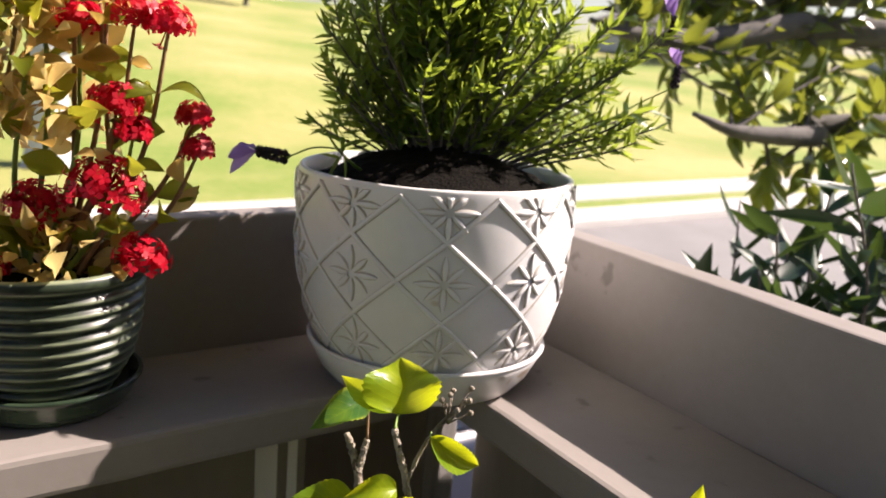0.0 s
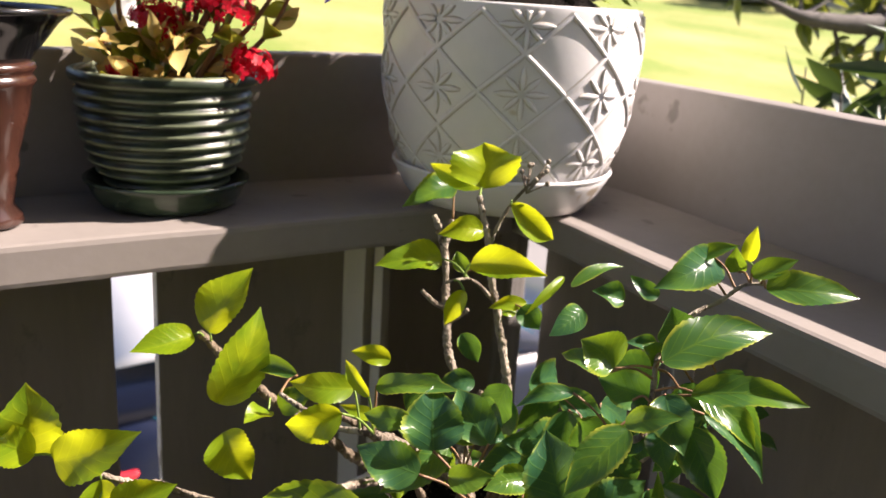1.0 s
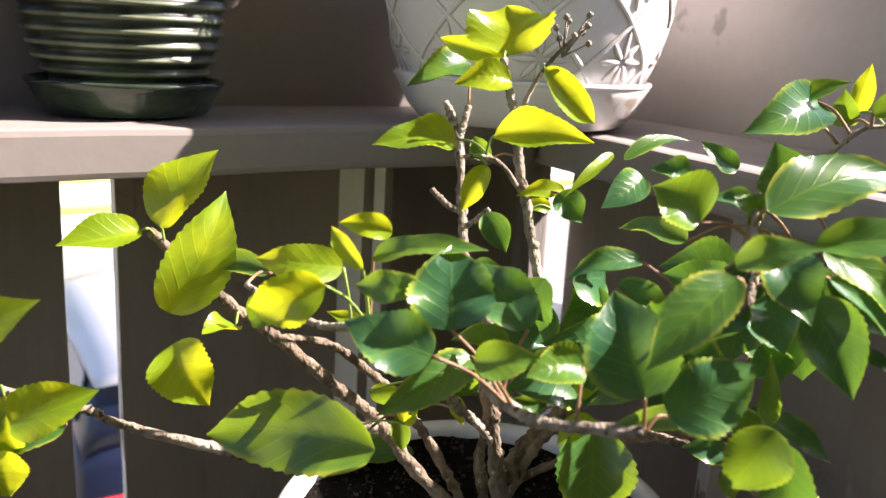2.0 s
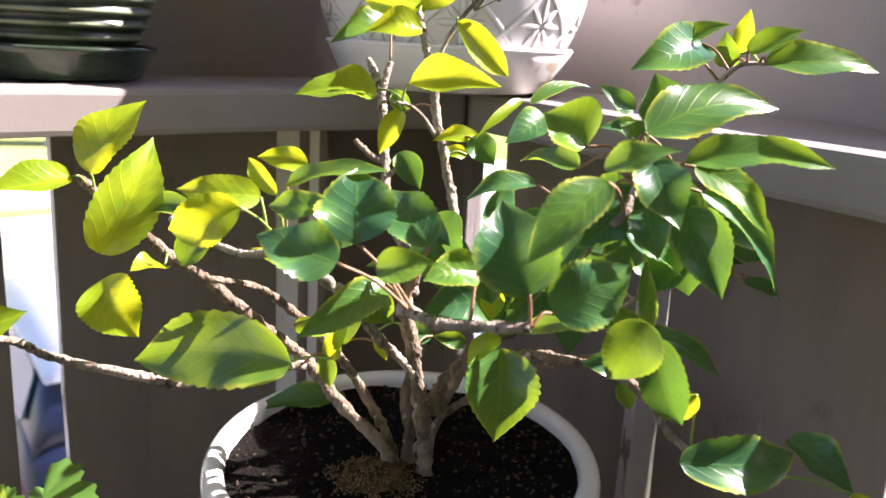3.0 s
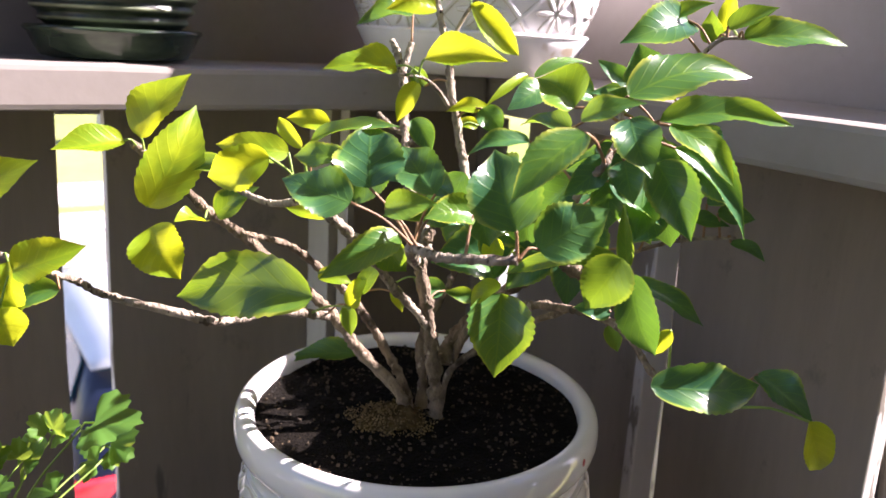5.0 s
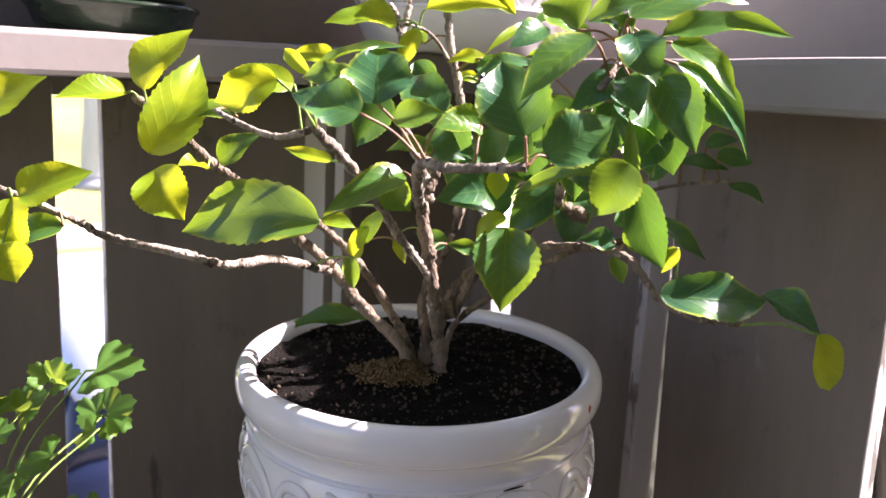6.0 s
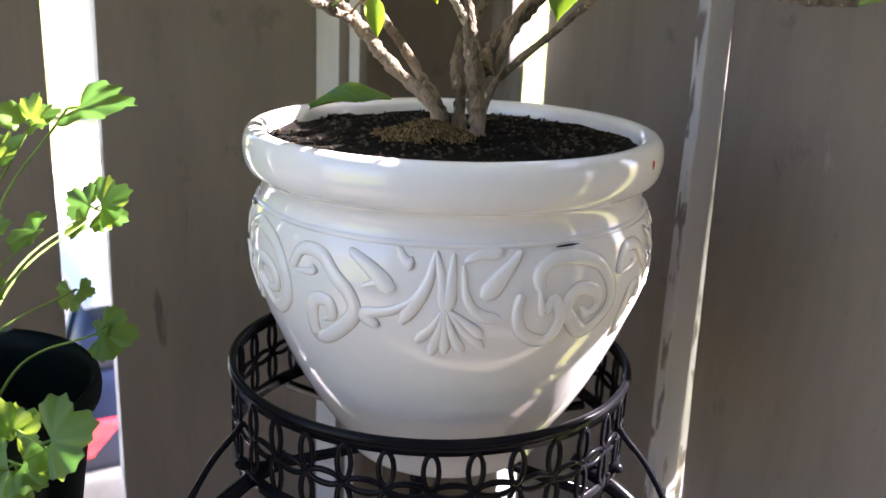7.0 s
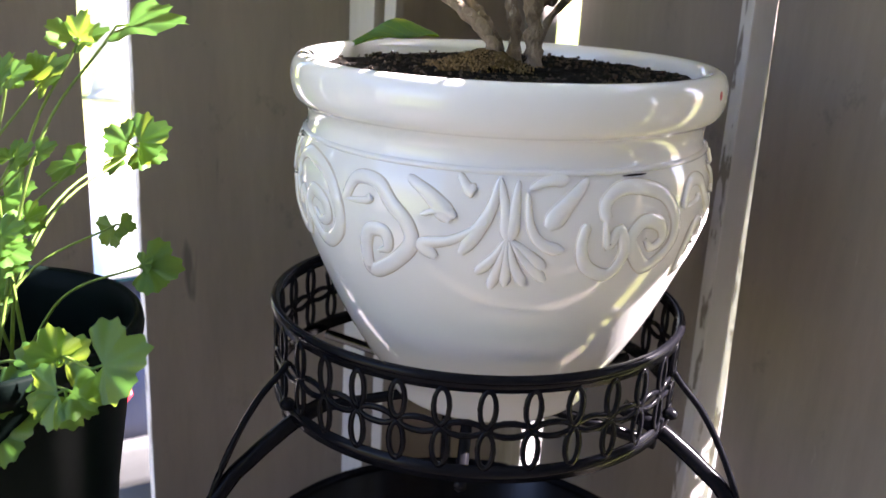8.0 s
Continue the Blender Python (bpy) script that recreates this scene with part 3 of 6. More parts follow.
tagged(part("crumb", bm, CRUMB, hib_pot, smooth=False), kind="stuff")

LAT = (0.040, 0.985)
lat_pot = thing("flower_pot", pose(*LAT, SHELF_Z), "whitewashed ceramic flower pot with a lattice and daisy relief", "flower pot", "flower pots")
LAT_PROFILE = [(0.098, 0.020), (0.118, 0.034), (0.131, 0.054), (0.141, 0.078), (0.150, 0.118), (0.1545, 0.158), (0.1560, 0.198), (0.1550, 0.225), (0.1540, 0.238), (0.1525, 0.2425), (0.149, 0.2430), (0.1465, 0.239), (0.145, 0.222), (0.144, 0.20)]
bm = bmesh.new()
rings = lathe(bm, [tuple(p[:2]) for p in smooth_line([(r, z, 0, 0) for r, z in LAT_PROFILE], 5)], 120)
cap(bm, rings[0], True)
part("bowl", bm, WASH, lat_pot)


def lat_radius(z):
    pr = LAT_PROFILE[:9]
    return float(np.interp(z, [p[1] for p in pr], [p[0] for p in pr]))


def on_lat(a, z, out=0.0):
    r = lat_radius(z) + out
    return (r * math.cos(a), r * math.sin(a), z)


bm = bmesh.new()
soil_disc(bm, 0.146, 0.222, dome=0.048)
part("soil", bm, SOIL, lat_pot, "dark crumbly potting soil")
lat_saucer = thing("pot_saucer", pose(*LAT, SHELF_Z), "whitewashed ceramic saucer under the lattice pot", "saucer", "pot saucers")
bm = bmesh.new()
rings = lathe(bm, [(0.098, 0.001), (0.112, 0.004), (0.124, 0.018), (0.133, 0.036), (0.1385, 0.047), (0.1375, 0.050), (0.1345, 0.049), (0.128, 0.034), (0.119, 0.019), (0.108, 0.018), (0.05, 0.018)], 96)
cap(bm, rings[0], True)
cap(bm, rings[-1])
part("dish", bm, WASH, lat_saucer)
bm = bmesh.new()
lathe(bm, [(0.1375, 0.0455), (0.1392, 0.0470), (0.1392, 0.0495), (0.1372, 0.0510), (0.1345, 0.0503), (0.1338, 0.0480)], 96)
part("rim", bm, WASH, lat_saucer)

GRN = (-0.335, 0.832)
grn_pot = thing("flower_pot", pose(*GRN, SHELF_Z), "dark green glazed flower pot with horizontal ribs", "flower pot", "flower pots")
bm = bmesh.new()
base_pts = [(0.058, 0.016), (0.066, 0.028), (0.080, 0.052), (0.088, 0.078), (0.0915, 0.105), (0.0925, 0.128), (0.0935, 0.136)]
prof = []
for k in range(91):
    z = 0.016 + 0.118 * k / 90
    r = float(np.interp(z, [p[1] for p in base_pts], [p[0] for p in base_pts]))
    prof.append((r + 0.0021 * math.cos(2 * math.pi * (z - 0.016) / 0.0122), z))
prof += [(0.0945, 0.137), (0.0985, 0.139), (0.1000, 0.1435), (0.0990, 0.149), (0.0955, 0.151), (0.0915, 0.149), (0.0885, 0.142), (0.086, 0.12)]
rings = lathe(bm, prof, 96, shape=lambda a, r, z: 0.0006 * math.sin(3 * a + 40 * z))
cap(bm, rings[0], True)
part("bowl", bm, RIB_GLAZE, grn_pot)
bm = bmesh.new()
soil_disc(bm, 0.0875, 0.132)
part("soil", bm, SOIL, grn_pot)
grn_saucer = thing("pot_saucer", pose(*GRN, SHELF_Z), "dark green glazed saucer under the ribbed pot", "saucer", "pot saucers")
bm = bmesh.new()
rings = lathe(bm, [(0.066, 0.001), (0.074, 0.003), (0.080, 0.012), (0.086, 0.026), (0.0895, 0.029), (0.0890, 0.0325), (0.085, 0.032), (0.079, 0.020), (0.072, 0.014), (0.03, 0.014)], 80)
cap(bm, rings[0], True)
cap(bm, rings[-1])
part("dish", bm, GREEN_GLAZE, grn_saucer)
bm = bmesh.new()
lathe(bm, [(0.0880, 0.0280), (0.0900, 0.0292), (0.0902, 0.0318), (0.0885, 0.0335), (0.0855, 0.0330), (0.0845, 0.0310)], 80)
part("rim", bm, GREEN_GLAZE, grn_saucer)

# ---- relief on the white pot: palmettes and scrolls, four times round ----
def pot_radius(z):
    pr = [(0.078, 0.0), (0.094, 0.024), (0.106, 0.042), (0.124, 0.074), (0.1392, 0.108), (0.1500, 0.136), (0.1562, 0.160), (0.1576, 0.180), (0.1555, 0.198), (0.1508, 0.212)]
    return float(np.interp(z, [p[1] for p in pr], [p[0] for p in pr]))


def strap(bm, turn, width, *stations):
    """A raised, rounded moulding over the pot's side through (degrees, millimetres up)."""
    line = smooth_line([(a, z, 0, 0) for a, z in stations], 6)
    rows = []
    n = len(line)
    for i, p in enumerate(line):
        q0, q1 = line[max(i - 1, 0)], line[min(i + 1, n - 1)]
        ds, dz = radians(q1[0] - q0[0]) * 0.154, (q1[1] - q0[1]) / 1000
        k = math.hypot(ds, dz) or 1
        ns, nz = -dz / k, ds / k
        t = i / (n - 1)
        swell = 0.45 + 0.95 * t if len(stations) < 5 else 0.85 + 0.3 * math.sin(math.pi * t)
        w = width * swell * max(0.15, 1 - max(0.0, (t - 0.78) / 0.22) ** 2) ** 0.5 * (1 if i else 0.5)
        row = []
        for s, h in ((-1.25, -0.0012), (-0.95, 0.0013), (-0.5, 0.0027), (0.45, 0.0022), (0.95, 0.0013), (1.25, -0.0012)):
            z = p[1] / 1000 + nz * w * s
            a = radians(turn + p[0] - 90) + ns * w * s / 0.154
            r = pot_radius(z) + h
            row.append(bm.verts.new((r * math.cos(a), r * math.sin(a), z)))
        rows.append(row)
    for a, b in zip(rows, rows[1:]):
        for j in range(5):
            # Outermost faces of each strap take the tan edge colour.
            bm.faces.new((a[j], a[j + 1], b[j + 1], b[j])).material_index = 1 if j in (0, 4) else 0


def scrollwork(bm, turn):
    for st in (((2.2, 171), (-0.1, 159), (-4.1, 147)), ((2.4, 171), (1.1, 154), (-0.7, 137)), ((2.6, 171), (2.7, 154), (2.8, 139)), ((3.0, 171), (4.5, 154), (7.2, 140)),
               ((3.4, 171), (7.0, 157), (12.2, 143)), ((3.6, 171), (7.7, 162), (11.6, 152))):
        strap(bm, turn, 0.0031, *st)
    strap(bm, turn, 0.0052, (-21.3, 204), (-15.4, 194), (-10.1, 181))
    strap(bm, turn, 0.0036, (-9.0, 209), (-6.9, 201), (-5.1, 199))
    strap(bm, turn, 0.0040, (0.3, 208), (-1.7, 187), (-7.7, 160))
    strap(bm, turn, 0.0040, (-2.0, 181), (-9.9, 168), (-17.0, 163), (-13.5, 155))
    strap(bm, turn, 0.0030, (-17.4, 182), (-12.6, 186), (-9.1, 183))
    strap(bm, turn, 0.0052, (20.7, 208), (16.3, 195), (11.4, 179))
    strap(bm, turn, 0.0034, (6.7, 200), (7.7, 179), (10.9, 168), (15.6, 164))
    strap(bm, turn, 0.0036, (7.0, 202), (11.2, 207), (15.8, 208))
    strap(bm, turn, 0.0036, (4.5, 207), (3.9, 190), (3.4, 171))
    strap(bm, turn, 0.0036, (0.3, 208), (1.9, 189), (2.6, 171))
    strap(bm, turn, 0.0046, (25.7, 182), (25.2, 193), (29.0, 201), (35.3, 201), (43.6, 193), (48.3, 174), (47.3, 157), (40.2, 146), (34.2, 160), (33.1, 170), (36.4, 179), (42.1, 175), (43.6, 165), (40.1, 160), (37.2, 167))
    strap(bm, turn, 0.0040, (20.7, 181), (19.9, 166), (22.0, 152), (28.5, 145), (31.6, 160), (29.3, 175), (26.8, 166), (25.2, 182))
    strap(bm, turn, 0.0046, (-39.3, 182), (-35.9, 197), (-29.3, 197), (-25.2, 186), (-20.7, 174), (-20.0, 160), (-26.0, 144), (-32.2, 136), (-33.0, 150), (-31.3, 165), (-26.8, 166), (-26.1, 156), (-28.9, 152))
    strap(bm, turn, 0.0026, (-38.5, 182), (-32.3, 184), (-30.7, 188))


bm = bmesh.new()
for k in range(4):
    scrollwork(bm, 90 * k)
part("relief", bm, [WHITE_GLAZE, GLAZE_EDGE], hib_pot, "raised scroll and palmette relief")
bm = bmesh.new()
lathe(bm, [(0.1500, 0.2085), (0.1530, 0.2100), (0.1528, 0.2120), (0.1500, 0.2130)], 96)
part("moulding", bm, WHITE_GLAZE, hib_pot)
for a, z, w, h in ((-56.5, 0.2085, 0.010, 0.0007), (-97, 0.199, 0.0009, 0.0009)):
    r = 0.1528
    bm = bmesh.new()
    bmesh.ops.create_icosphere(bm, subdivisions=2, radius=1, matrix=pose(r * math.cos(radians(a)), r * math.sin(radians(a)), z, 0, 0, a + 90) @ Matrix.Diagonal((w, 0.0008, h, 1)))
    part("glaze_crack", bm, SOIL, hib_pot, "dark hairline chip in the glaze")
bm = bmesh.new()
bmesh.ops.create_icosphere(bm, subdivisions=2, radius=1, matrix=pose(0.1612 * math.cos(radians(-27)), 0.1612 * math.sin(radians(-27)), 0.252, 0, 0, 63) @ Matrix.Diagonal((0.0028, 0.0008, 0.0034, 1)))
part("red_dot", bm, RED_PAINT, hib_pot, "small red paint mark")

for piece in hib_pot.children:            # the neck and rim stand a little taller than they were turned
    for v in piece.data.vertices:
        v.co.z += 0.018 * max(0.0, v.co.z - 0.137)

# ---- relief on the lattice pot ----
DAISY0 = -84.0


def lattice_strip(bm, a0, rise):
    rows = []
    for i in range(29):
        z = 0.040 + (0.236 - 0.040) * i / 28
        a = a0 + rise * (z - 0.150) / 0.0425 * 18
        row = []
        for s, h in ((-1, -0.0010), (-0.7, 0.0022), (0, 0.0032), (0.7, 0.0022), (1, -0.0010)):
            zz = z + 0.0026 * s * 0.7
            row.append(bm.verts.new(on_lat(radians(a) - rise * s * 0.0030 / 0.15, zz, h)))
        rows.append(row)
    for p, q in zip(rows, rows[1:]):
        for j in range(4):
            # Outer faces of each band get the browner tone.
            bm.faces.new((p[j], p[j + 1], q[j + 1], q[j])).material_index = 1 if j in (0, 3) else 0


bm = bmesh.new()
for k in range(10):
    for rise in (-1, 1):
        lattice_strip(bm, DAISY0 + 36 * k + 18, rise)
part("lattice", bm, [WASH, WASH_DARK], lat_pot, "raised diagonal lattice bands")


def daisy(a0, z0):
    bm = bmesh.new()
    for k in range(8):
        t = radians(45 * k)
        reach = 0.0235 if k % 2 == 0 else 0.0195
        rows = []
        for i in range(8):
            q = i / 7
            d = 0.0045 + (reach - 0.0045 + 0.006) * q
            w = 0.0050 * math.sin(math.pi * min(0.97, 0.12 + 0.85 * q)) ** 0.7
            row = []
            for s, h in ((-1, -0.0012), (-0.5, 0.0024), (0.5, 0.0024), (1, -0.0012)):
                x, y = d * math.cos(t) - s * w * math.sin(t), d * math.sin(t) + s * w * math.cos(t)
                zz = z0 + y
                if zz > 0.237:
                    zz = 0.237
                row.append(bm.verts.new(on_lat(radians(a0) + x / 0.15, zz, h)))
            rows.append(row)
        for p, q in zip(rows, rows[1:]):
            for j in range(3):
                # Petal edges in the same browner tone.
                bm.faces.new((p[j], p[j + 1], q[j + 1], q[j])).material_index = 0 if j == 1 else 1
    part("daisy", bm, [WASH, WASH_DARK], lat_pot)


for k in range(10):
    daisy(DAISY0 + 36 * k, 0.150)
    daisy(DAISY0 + 36 * k, 0.222)
    daisy(DAISY0 + 36 * k, 0.072)

# ---- the plant stand under the white pot ----
STAND = (0.0165, 0.635)
stand = thing("plant_stand", pose(*STAND, -0.03, 0, 0, 0), "black enamelled steel plant stand with a fretwork band", "plant stand")
RS = 0.1635


def ring_tube(bm, radius, z, r, seg=72, flat=1.0):
    rows = []
    for i in range(seg):
        a = 2 * math.pi * i / seg
        rows.append([bm.verts.new(((radius + r * math.cos(t)) * math.cos(a), (radius + r * math.cos(t)) * math.sin(a), z + r * flat * math.sin(t))) for t in (2 * math.pi * k / 8 for k in range(8))])
    for i in range(seg):
        a, b = rows[i], rows[(i + 1) % seg]
        for k in range(8):
            bm.faces.new((a[k], b[k], b[(k + 1) % 8], a[(k + 1) % 8]))


bm = bmesh.new()
ring_tube(bm, RS, 0.575, 0.0036)
lathe(bm, [(RS - 0.001, 0.578), (RS + 0.0012, 0.578), (RS + 0.0012, 0.5665), (RS - 0.001, 0.5665)], 72)
part("top_rim", bm, IRON, stand)
bm = bmesh.new()
lathe(bm, [(RS - 0.001, 0.513), (RS + 0.0012, 0.513), (RS + 0.0012, 0.501), (RS - 0.001, 0.501), (RS - 0.001, 0.513)], 72)
part("bottom_rim", bm, IRON, stand)


def petal_ring(bm, a0, z0, half_a, half_z, wide):
    """A pointed oval outline bent round the band."""
    outer, n = [], 14
    for i in range(n):
        t = 2 * math.pi * i / n
        ca, sa = math.cos(t), math.sin(t)
        if half_z > half_a * RS:
            x, y = half_a * ca * (abs(ca) ** 0.1), half_z * sa
        else:
            x, y = half_a * ca, half_z * sa * (abs(sa) ** 0.1)
        outer.append((x, y))
    loops = []
    for k, (out, inn) in enumerate(((0.0012, 1.0), (0.0012, wide), (-0.001, wide), (-0.001, 1.0))):
        loops.append([bm.verts.new(((RS + out) * math.cos(a0 + x * (inn if half_z > half_a * RS else 0.5 + inn / 2)), (RS + out) * math.sin(a0 + x * (inn if half_z > half_a * RS else 0.5 + inn / 2)),
                                    z0 + y * ((0.5 + inn / 2) if half_z > half_a * RS else inn))) for x, y in outer])
    for j in range(4):
        a, b = loops[j], loops[(j + 1) % 4]
        for i in range(n):
            bm.faces.new((a[i], a[(i + 1) % n], b[(i + 1) % n], b[i]))


UNITS = 34
for i in range(UNITS):
    a = 2 * math.pi * i / UNITS
    bm = bmesh.new()
    petal_ring(bm, a, 0.5545, 0.043, 0.0152, 0.5)
    petal_ring(bm, a, 0.5245, 0.043, 0.0152, 0.5)
    petal_ring(bm, a + math.pi / UNITS, 0.5395, math.pi / UNITS * 1.03, 0.0070, 0.45)
    part("fretwork_flower", bm, IRON, stand)


def leg(turn):
    c, s = math.cos(radians(turn)), math.sin(radians(turn))
    bm = bmesh.new()
    tube(bm, smooth_line([(c * r, s * r, z, 0.0064) for r, z in ((0.130, 0.510), (0.158, 0.500), (0.178, 0.4885), (0.196, 0.476), (0.213, 0.462), (0.235, 0.428), (0.250, 0.360), (0.257, 0.220), (0.262, 0.007))], 6), 10)
    lg = part("leg", bm, IRON, stand)
    bm = bmesh.new()
    tube(bm, smooth_line([(c * r, s * r, z, 0.0026) for r, z in ((0.1655, 0.548), (0.172, 0.540), (0.188, 0.524), (0.203, 0.502), (0.219, 0.470), (0.234, 0.430))], 6), 8)
    part("brace", bm, IRON, lg)
    bm = bmesh.new()
    bmesh.ops.create_icosphere(bm, subdivisions=2, radius=0.0062, matrix=pose(c * 0.1665, s * 0.1665, 0.514) @ Matrix.Diagonal((1, 1, 0.8, 1)))
    part("bolt", bm, IRON, lg)


for t in (-143, -23, 97):
    leg(t)
bm = bmesh.new()
ring_tube(bm, 0.205, 0.300, 0.0048)
part("lower_ring", bm, IRON, stand)
bm = bmesh.new()
rings = lathe(bm, [(0.203, 0.2965), (0.203, 0.3000), (0.196, 0.3005), (0.06, 0.2985)], 64)
cap(bm, rings[0], True)
cap(bm, rings[-1])
part("lower_tray", bm, IRON, stand, "solid black lower tray")
for t in (30, 90, 150):
    bm = bmesh.new()
    c, s = math.cos(radians(t)), math.sin(radians(t))
    tube(bm, [(-0.163 * c, -0.163 * s, 0.4965, 0.0045), (0.163 * c, 0.163 * s, 0.4965, 0.0045)], 8)
    part("crossbar", bm, IRON, stand)

# ---- the hibiscus ----
hibiscus = thing("hibiscus_plant", pose(0, 0, 0), "small leafy hibiscus with grey woody limbs growing in the white pot", "plant")
SHOOTS = []


def shoot(*stations):
    low = stations[0][2] < 0.80
    if stations[0][2] < 0.77:
        x, y, z, r = stations[0]
        stations = ((0.025 + 0.85 * (x - 0.025), 0.61 + 0.85 * (y - 0.61), 0.700, 1.3 * r),) + stations
    line = smooth_line([(x, y, z, (0.66 if low else 0.80) * r) for x, y, z, r in stations], 6)
    SHOOTS.append(line)
    bm = bmesh.new()
    fine = [p + np.array([0.25 * p[3] * noise.noise(Vector((p[0] * 70, p[1] * 70, k + p[2] * 70))) for k in (0.0, 7.7, 15.1)] + [0]) for p in smooth_line(line, 2)]
    tube(bm, fine, 12, 0.32 if stations[0][3] > 0.003 else 0.2)
    for k in range(3, len(line) - 2, 5):
        p = line[k]
        bmesh.ops.create_icosphere(bm, subdivisions=1, radius=p[3] * 1.25, matrix=pose(p[0] + random.uniform(-0.3, 0.3) * p[3], p[1] - 0.2 * p[3], p[2] + random.uniform(-0.3, 0.3) * p[3]))
    # Bark by height: the paler upper tone includes the sun on it.
    part("branch", bm, BROWN_BARK if low else BARK, hibiscus)


def hib_leaf(base, tip, width, facing, mat):
    """A broad ovate leaf with a saw-toothed edge, folded along its midrib, on a stalk to the nearest twig."""
    bm = bmesh.new()
    blade(bm, base, tip, width * 1.06, 0, random.uniform(0.04, 0.13), random.uniform(0.2, 0.6), 39, 5, 0.034, random.uniform(0.38, 0.46), facing=facing, ovate=True, curl=random.uniform(-0.7, 0.1), wavy=random.uniform(0.08, 0.26), quilt=random.uniform(0.006, 0.016), twist=random.uniform(-0.4, 0.4), bow=random.uniform(-0.07, 0.07), cup=random.uniform(1.4, 2.0))
    lf = part("leaf", bm, mat, hibiscus)
    b = Vector(base)
    near = min((Vector(p[:3]) for line in SHOOTS for p in line), key=lambda q: (q - b).length)
    if 0.003 < (near - b).length < 0.052:
        bm = bmesh.new()
        m = (b + near) / 2 + Vector((0, 0, 0.004))
        tube(bm, smooth_line([(*near, 0.0012), (*m, 0.0009), (*b, 0.0010)], 4), 6)
        part("petiole", bm, STALK if mat is HIB_YELLOW else TWIG, lf)


shoot((0.017, 0.600, 0.747, 0.0075), (-0.022, 0.610, 0.784, 0.0071), (-0.052, 0.620, 0.815, 0.0067), (-0.082, 0.610, 0.843, 0.0063), (-0.115, 0.590, 0.882, 0.0060), (-0.140, 0.585, 0.900, 0.0056), (-0.175, 0.580, 0.931, 0.0052), (-0.215, 0.600, 0.954, 0.0048))  # left limb
shoot((0.019, 0.610, 0.747, 0.0060), (0.000, 0.630, 0.775, 0.0056), (-0.027, 0.640, 0.810, 0.0052), (-0.046, 0.645, 0.829, 0.0049), (-0.068, 0.640, 0.849, 0.0045), (-0.092, 0.622, 0.872, 0.0040), (-0.116, 0.596, 0.884, 0.0036))  # second left limb
shoot((-0.053, 0.610, 0.814, 0.0045), (-0.085, 0.560, 0.832, 0.0041), (-0.113, 0.515, 0.836, 0.0040), (-0.140, 0.500, 0.846, 0.0037), (-0.194, 0.500, 0.855, 0.0033), (-0.211, 0.495, 0.865, 0.0030), (-0.226, 0.470, 0.881, 0.0026), (-0.268, 0.455, 0.901, 0.0022))  # long low shoot
shoot((0.047, 0.600, 0.740, 0.0088), (0.041, 0.600, 0.792, 0.0080), (0.034, 0.600, 0.836, 0.0073), (0.027, 0.600, 0.874, 0.0065), (0.036, 0.606, 0.900, 0.0050), (0.040, 0.610, 0.918, 0.0032))  # trunk
shoot((0.033, 0.620, 0.751, 0.0065), (0.028, 0.640, 0.792, 0.0058), (0.051, 0.660, 0.841, 0.0052), (0.062, 0.660, 0.893, 0.0045))  # trunk two
shoot((0.032, 0.600, 0.880, 0.0054), (0.026, 0.622, 0.903, 0.0050), (0.008, 0.655, 0.925, 0.0046), (0.003, 0.668, 0.944, 0.0044), (-0.002, 0.690, 0.979, 0.0042), (-0.008, 0.710, 1.018, 0.0040), (-0.021, 0.727, 1.046, 0.0036))  # tall stem
shoot((-0.008, 0.710, 1.018, 0.0038), (-0.005, 0.715, 1.031, 0.0034), (-0.002, 0.720, 1.045, 0.0030))  # cut prong
shoot((-0.001, 0.685, 0.966, 0.0032), (-0.012, 0.682, 0.971, 0.0028), (-0.025, 0.679, 0.983, 0.0024))  # cut side stub
shoot((0.003, 0.670, 0.957, 0.0028), (0.011, 0.668, 0.963, 0.0024), (0.021, 0.666, 0.973, 0.0026))  # knobbed stub
shoot((0.054, 0.658, 0.862, 0.0050), (0.063, 0.640, 0.895, 0.0048), (0.062, 0.628, 0.924, 0.0046), (0.055, 0.640, 0.954, 0.0043), (0.043, 0.650, 1.001, 0.0040), (0.036, 0.660, 1.039, 0.0036), (0.029, 0.660, 1.064, 0.0033), (0.024, 0.660, 1.085, 0.0030))  # tall stem two
shoot((0.036, 0.660, 1.039, 0.0022), (0.047, 0.665, 1.067, 0.0020), (0.060, 0.670, 1.087, 0.0018), (0.074, 0.672, 1.102, 0.0016))  # spent stalk
shoot((0.043, 0.650, 0.991, 0.0020), (0.030, 0.630, 1.011, 0.0018), (0.019, 0.620, 1.019, 0.0016), (0.003, 0.600, 1.021, 0.0014))  # side twig
shoot((0.049, 0.610, 0.780, 0.0085), (0.055, 0.620, 0.796, 0.0083), (0.078, 0.620, 0.825, 0.0081), (0.114, 0.600, 0.864, 0.0079), (0.137, 0.580, 0.882, 0.0077), (0.160, 0.570, 0.877, 0.0075))  # right stub
shoot((0.056, 0.620, 0.778, 0.0055), (0.078, 0.600, 0.828, 0.0051), (0.113, 0.570, 0.849, 0.0047), (0.148, 0.530, 0.862, 0.0043), (0.179, 0.490, 0.863, 0.0038), (0.199, 0.470, 0.841, 0.0034), (0.219, 0.450, 0.834, 0.0030), (0.246, 0.440, 0.833, 0.0026))  # right limb
